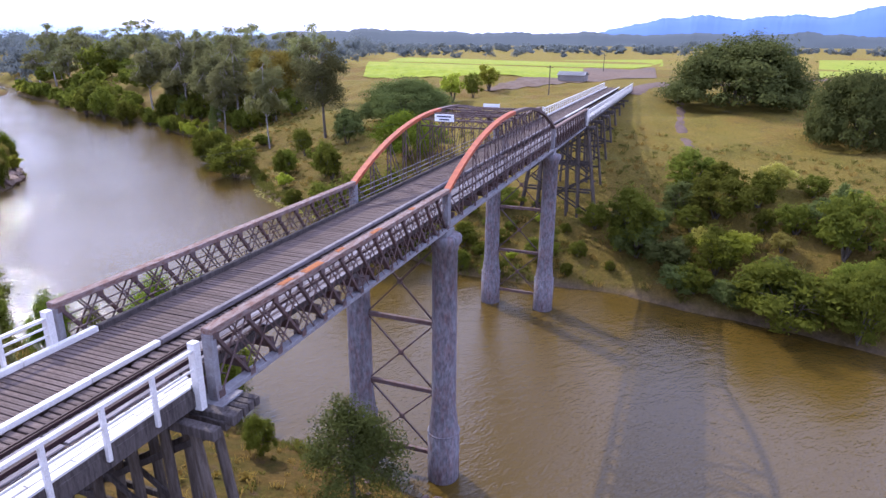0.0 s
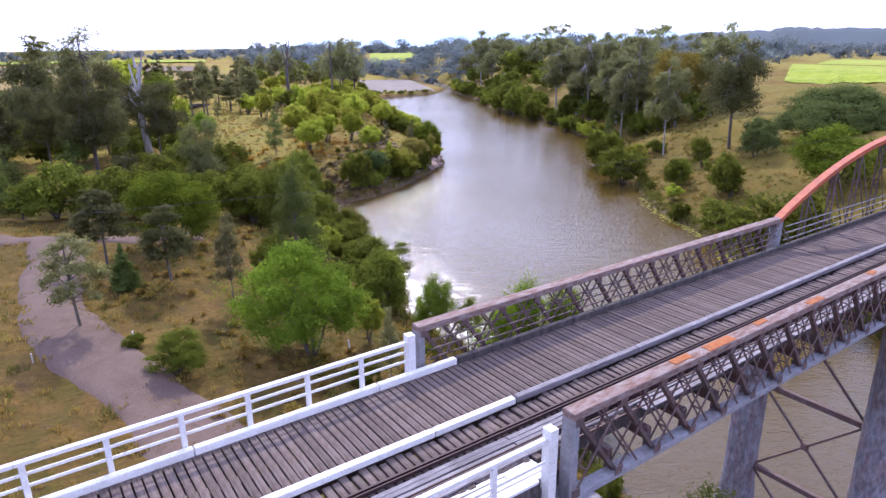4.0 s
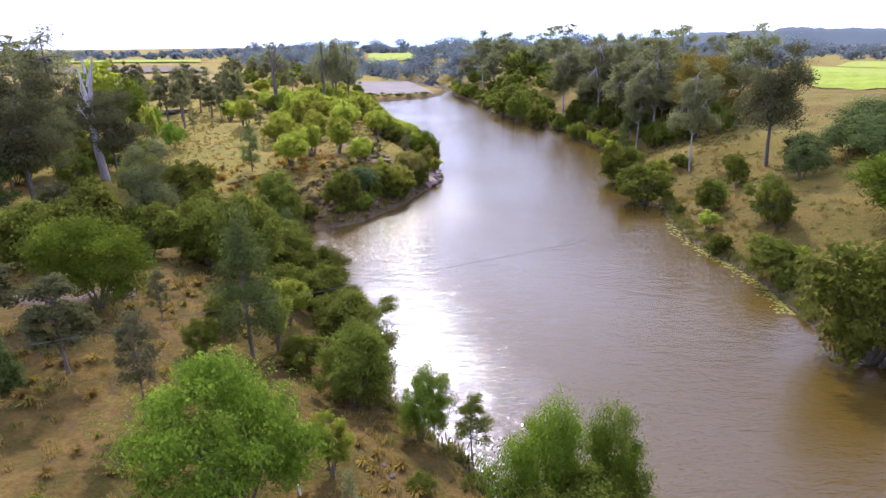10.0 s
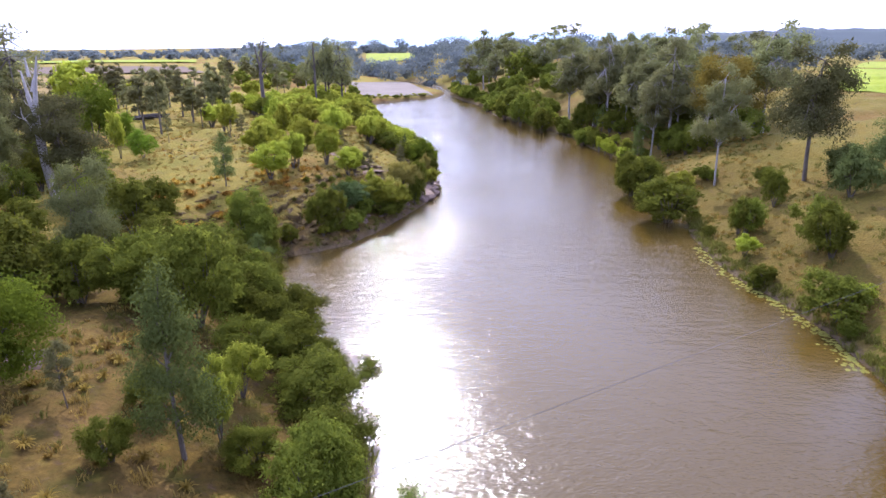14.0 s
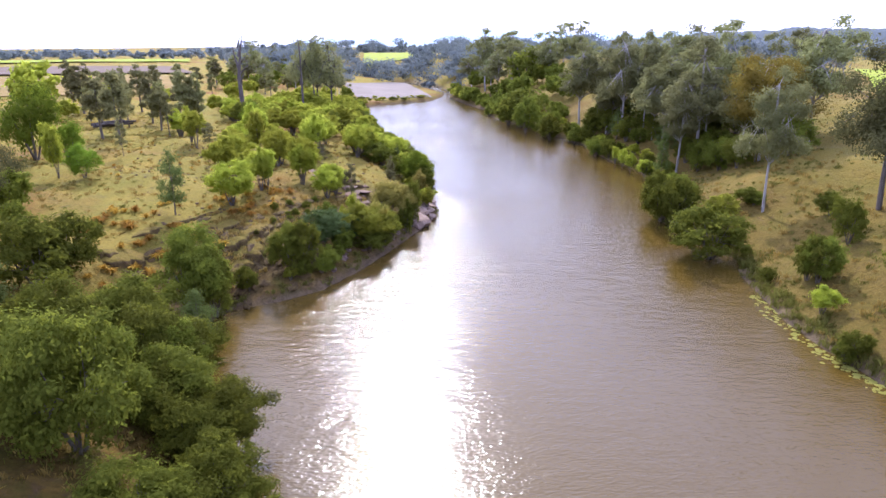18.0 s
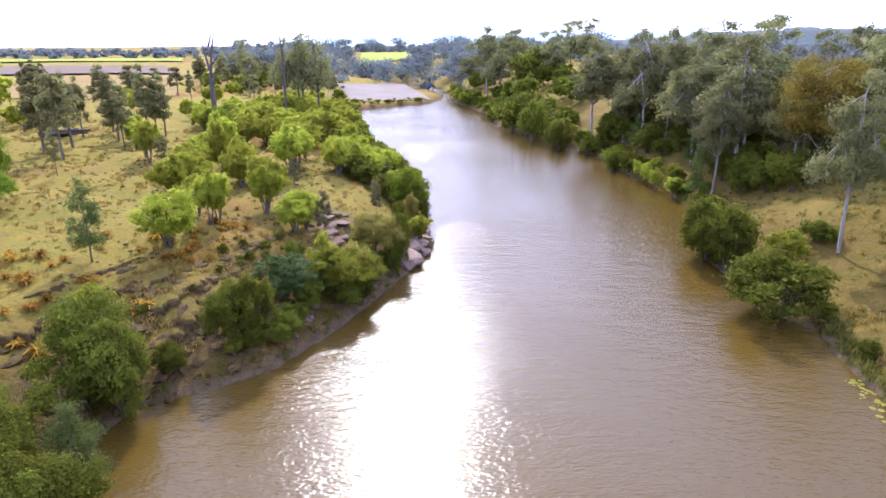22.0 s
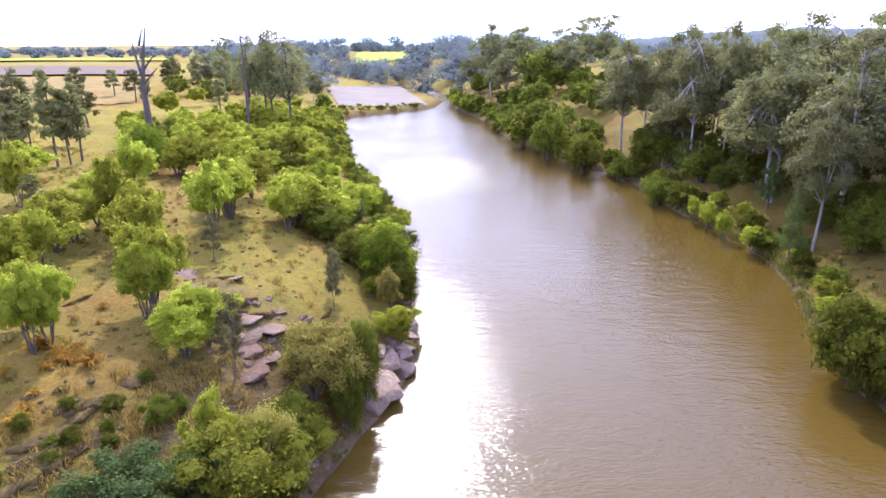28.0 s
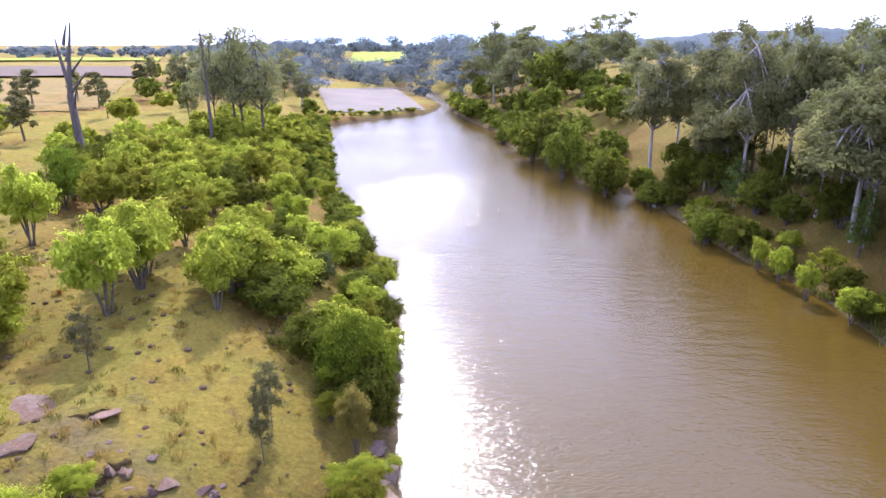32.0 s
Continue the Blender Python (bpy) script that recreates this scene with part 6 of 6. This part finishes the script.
for i, (x, y, long, high, turn) in enumerate(((32.5, 126.5, 6.5, 1.5, 20), (29.5, 128, 4, 1.1, 5), (36.3, 133.4, 5, 0.9, 30), (41.6, 135.6, 4.5, 0.8, 15), (44.9, 137, 4, 0.7, 25), (47.2, 130.9, 5, 1.0, 22), (50, 128.2, 5.5, 1.2, 30), (43.4, 131.2, 4.5, 0.9, 10),
                                              (46, 126.5, 5.5, 1.2, 18), (48.6, 123.8, 5.5, 1.4, 24), (45.6, 121.9, 4.5, 1.1, 15), (43, 121.1, 3.5, 0.9, 12), (51.9, 129.8, 4, 0.8, 35), (57, 132.2, 4.5, 0.8, 38), (54, 127, 4.5, 1.0, 34), (59, 130.6, 4.5, 0.9, 36), (75.9, 149.8, 3.6, 0.9, 15),
                                              (76.6, 147.2, 3, 0.8, 10), (61.3, 157.6, 3.4, 0.6, 20), (71.2, 146.4, 3, 0.7, 30), (75.6, 156.2, 3, 0.5, 12), (84.4, 148.6, 3.6, 0.7, 40), (79.5, 143.6, 4, 0.9, 40))):
    scarp(x, y, long, high, radians(turn), i + 1)

# lily pads along the still edge
x = []
rl = np.random.default_rng(17)
for (ax, ay), (bx, by) in zip([(80.3, 42.9), (86, 49.5), (90.8, 58), (95, 67.5)], [(86, 49.5), (90.8, 58), (95, 67.5), (104, 80)]):
    for _ in range(95):
        f, o = rl.uniform(0, 1), abs(rl.normal(0, 1.0)) + 0.15
        x.append((ax + (bx - ax) * f - 0.8 * o, ay + (by - ay) * f + 0.5 * o, rl.uniform(0.1, 0.34)))
V, Fc = [], []
for a, b, s in x:
    base = len(V)
    V += [(a + s * math.cos(1.047 * i), b + s * math.sin(1.047 * i), 0.012 + 0.02 * rl.uniform(0, 1)) for i in range(6)]
    Fc.append([base + i for i in range(6)])
tagged(hang("lily_pads", sheet("lily_pads", V, Fc, L_LILY)), "yellow-green floating pads along the bank", "water plants", kind="stuff")

# wire slung over the river, and its two posts
wire = root("overhead_wire", Matrix.Identity(4), "single thin dark cable slung across the river", "cable")
bm = bmesh.new()
pts = [Vector((x, 30.27 + 0.01024 * x, 24.27 - 0.0416 * x - 0.52 * (1 - ((x - 40) / 88) ** 2))) for x in np.linspace(-48, 128, 60)]
ends = [[bm.verts.new(p + Vector((0, 0.009 * c, 0.009 * s))) for c, s in ((1, 0), (0, 1), (-1, 0), (0, -1))] for p in pts]
for a, b in zip(ends, ends[1:]):
    for q in range(4):
        bm.faces.new((a[q], b[q], b[(q + 1) % 4], a[(q + 1) % 4]))
part("strand", bm, M_WIRE, wire)


def post(x, y, h, w, mat, label, name="fence_post", cat="post", lean=0.0):
    ob = root(name, Matrix.Translation((x, y, float(ground(x, y)))) @ Matrix.Rotation(lean, 4, "X"), label, cat)
    part("shaft", soften(bar((0, 0, -0.4), (0, 0, h), w, w), w * 0.12), mat, ob)
    return ob


post(-48, 29.78, 16.3, 0.3, M_PALE_TIMBER, "tall grey timber pole carrying the cable", "power_pole", "pole")
post(128, 31.58, 2.0, 0.25, M_PALE_TIMBER, "short stout timber post anchoring the cable", "anchor_post", "post")
for x, y, ln in ((-5.7, 45.7, 0.1), (-13.1, 45.5, 0.5), (11, 38.2, -0.1)):
    post(x, y, 1.2, 0.12, M_WHITE, "short white guide post in the grass", "guide_post", "post", ln)
pole = post(174.9, 28.3, 8.5, 0.26, M_PALE_TIMBER, "timber power pole beside the far road", "power_pole", "pole")
part("crossarm", bar((0, -1, 7.9), (0, 1, 7.9), 0.1, 0.12), M_PALE_TIMBER, pole)
for x, y in ((298.5, 31.5),):
    pole = post(x, y, 8, 0.26, M_PALE_TIMBER, "timber power pole on the plain", "power_pole", "pole")
    part("crossarm", bar((0, -1, 7.4), (0, 1, 7.4), 0.1, 0.12), M_PALE_TIMBER, pole)


def shed(x, y, a, b, h, turn, label):
    ob = root("shed", Matrix.Translation((x, y, float(ground(x, y)))) @ Matrix.Rotation(turn, 4, "Z"), label, "shed", "far sheds")
    bm = bmesh.new()
    for s in (-1, 1):
        bar((-a / 2, s * b / 2, h / 2), (a / 2, s * b / 2, h / 2), 0.2, h, bm)
        bar((s * a / 2, -b / 2, h / 2), (s * a / 2, b / 2, h / 2), 0.2, h, bm)
    part("wall", bm, M_WALL, ob)
    for s in (-1, 1):
        bm = bmesh.new()
        v = [bm.verts.new(c) for c in ((-a / 2 - 0.4, s * (b / 2 + 0.5), h - 0.1), (a / 2 + 0.4, s * (b / 2 + 0.5), h - 0.1), (a / 2 + 0.4, 0, h + b * 0.22), (-a / 2 - 0.4, 0, h + b * 0.22))]
        bm.faces.new(v if s < 0 else v[::-1])
        bmesh.ops.solidify(bm, geom=bm.faces[:], thickness=0.12)
        part("roof", bm, M_ROOF, ob)


shed(211, 28.5, 9, 5, 2.0, 1.5, "low pale farm shed with a metal roof")
shed(560, 640, 16, 8, 3.5, 0.9, "distant farm shed with a pale roof")
# charred fallen trunks heaped on the flat
heap = root("log_heap", Matrix.Translation((45.5, 242, float(ground(45.5, 242)))), "heap of charred fallen logs on dry grass", "logs")
for i in range(9):
    bm = bmesh.new()
    bmesh.ops.create_cone(bm, cap_ends=True, segments=9, radius1=0.4, radius2=0.25, depth=r.uniform(5, 10))
    lg = part("log", bm, M_TIMBER, heap)
    lg.matrix_basis = pose(r.normal(0, 3.5), r.normal(0, 1.5), 0.4 + 0.12 * i, 90, 0, r.uniform(-60, 60) + 90)


# ---- the far ranges, their haze painted in as blue colour and glow ----
def range_of_hills(name, a0, a1, dist, height, colour, seed, label, lumps=0.3):
    """A far ridge as a long folded slope, its distance haze painted as colour and emission."""
    m = bpy.data.materials.new(name)
    m.use_nodes = True
    n, l = m.node_tree.nodes, m.node_tree.links
    b = n["Principled BSDF"]
    b.inputs["Roughness"].default_value = 1.0
    co, t, x = n.new("ShaderNodeTexCoord"), n.new("ShaderNodeTexNoise"), n.new("ShaderNodeMix")
    t.inputs["Scale"].default_value, t.inputs["Detail"].default_value = 0.004, 6.0
    x.data_type = "RGBA"
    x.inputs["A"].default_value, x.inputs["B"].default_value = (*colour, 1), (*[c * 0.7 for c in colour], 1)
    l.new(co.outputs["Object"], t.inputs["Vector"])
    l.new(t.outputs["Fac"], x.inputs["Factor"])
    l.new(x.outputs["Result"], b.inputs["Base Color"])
    # slopes emit their own tint, imitating the veil of air before them
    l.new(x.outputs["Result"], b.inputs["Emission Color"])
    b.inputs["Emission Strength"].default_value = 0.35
    k, V = 420, []
    for i in range(k):
        f = i / (k - 1)
        a = radians(a0 + (a1 - a0) * f)
        env = math.sin(math.pi * min(1, f * 1.4 + 0.02)) ** 0.7 if f < 0.36 else 1.0
        env *= min(1.0, (1 - f) * 5)
        h = height * env * (0.62 + lumps * noise.noise((f * 5 + seed, 0.3, seed)) + 0.12 * noise.noise((f * 16, seed, 2.2)))
        for j, (back, up) in enumerate(((0, 0), (120, 0.35), (260, 0.7), (420, 1.0), (700, 0.6))):
            d = dist + back + 60 * noise.noise((f * 22, j * 1.7, seed))
            V.append((d * math.sin(a), d * math.cos(a), 10 + h * up + (9 * noise.noise((f * 40, j * 2.1, seed)) + 7 * noise.noise((f * 190, j * 2.1, seed))) * up))
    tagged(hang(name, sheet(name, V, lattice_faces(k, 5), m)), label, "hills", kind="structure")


range_of_hills("backdrop_range", 78, 128, 3600, 275, (0.08, 0.15, 0.32), 3.1, "forested mountain range far behind the plain, blue and glowing with painted haze")
range_of_hills("backdrop_low_hills", 20, 62, 3900, 130, (0.36, 0.46, 0.6), 7.7, "low hills on the horizon, pale blue with painted haze")
range_of_hills("backdrop_ridge", 43, 112, 3000, 105, (0.034, 0.048, 0.056), 5.2, "dark wooded ridge behind the crop paddocks, faintly glowing with painted haze", 0.14)


# ---- pieces of the deck: planks and sleepers, last ----
def piece_mesh(name, sx, sy, sz, mat):
    bm = bar((0, -sy / 2, 0), (0, sy / 2, 0), sx, sz)
    soften(bm, 0.012)
    me = bpy.data.meshes.new(name)
    bm.to_mesh(me)
    bm.free()
    me.materials.append(mat)
    return me


deck = tagged(new("deck"), "weathered grey timber bridge deck of cross planks", "bridge deck", kind="structure")
deck.matrix_world = at_bridge(0, 0)
rng = np.random.default_rng(4)
ROAD = [piece_mesh("plank", w, 3.62, 0.1, M_PLANK) for w in (0.232, 0.226, 0.218)]
x, count = -19.0, 0
rest = bmesh.new()


def laid(me, x, y, lift, turn):
    ob = hang("plank", me, deck)
    ob.matrix_basis = pose(x, y, DECK - 0.05 + lift, 0, 0, turn)


while x < 50:
    laid(ROAD[int(rng.integers(3))], x, 5.27 + rng.normal(0, 0.02), rng.normal(0, 0.008), rng.normal(0, 0.18))
    x += 0.272
while x < 162:
    bar((x, 3.5, DECK - 0.05), (x, 7.0, DECK - 0.05 + rng.normal(0, 0.008)), 0.22, 0.1, rest)
    x += 0.24
x = -45.0
while x < -19.1:
    bar((x, 3.5, DECK - 0.05), (x, 7.0, DECK - 0.05), 0.22, 0.1, rest)
    x += 0.24
tagged(part("far_planks", rest, M_PLANK, deck, "far weathered cross planks"), kind="stuff")
# rail side: sleepers between kerb and rails, long boards between and beside the rails
sleepers = tagged(new("rail_deck"), "split grey sleepers and long boards of the railway side", "bridge deck", kind="structure")
sleepers.matrix_world = at_bridge(0, 0)
SLEEP = [piece_mesh("sleeper", 0.24, 2.6, 0.14, M_PLANK), piece_mesh("sleeper", 0.21, 2.45, 0.14, M_PLANK)]
x = -19.0
while x < 50:
    ob = hang("sleeper", SLEEP[int(rng.integers(2))], sleepers)
    ob.matrix_basis = pose(x, 2.02 + rng.normal(0, 0.05), DECK - 0.08 + rng.normal(0, 0.012), 0, 0, rng.normal(0, 1.2))
    x += 0.29
LONG = {s: None for s in (0.18, 0.2, 0.3)}
for s in LONG:
    bm = soften(bar((0, 0, 0), (4.56, 0, 0), s, 0.06), 0.01)
    LONG[s] = bpy.data.meshes.new("board")
    bm.to_mesh(LONG[s])
    bm.free()
    LONG[s].materials.append(M_PLANK_X)
for x in np.arange(-19, 84, 4.6):
    for y, s in ((1.5, 0.2), (1.72, 0.18), (1.93, 0.18), (0.98, 0.2)) + (((0.72, 0.2), (0.48, 0.2)) if x > 0 else ()):
        ob = hang("board", LONG[s], sleepers)
        ob.matrix_basis = pose(x + rng.normal(0, 0.03), y, DECK + 0.035 + rng.normal(0, 0.006), 0, 0, rng.normal(0, 0.1))
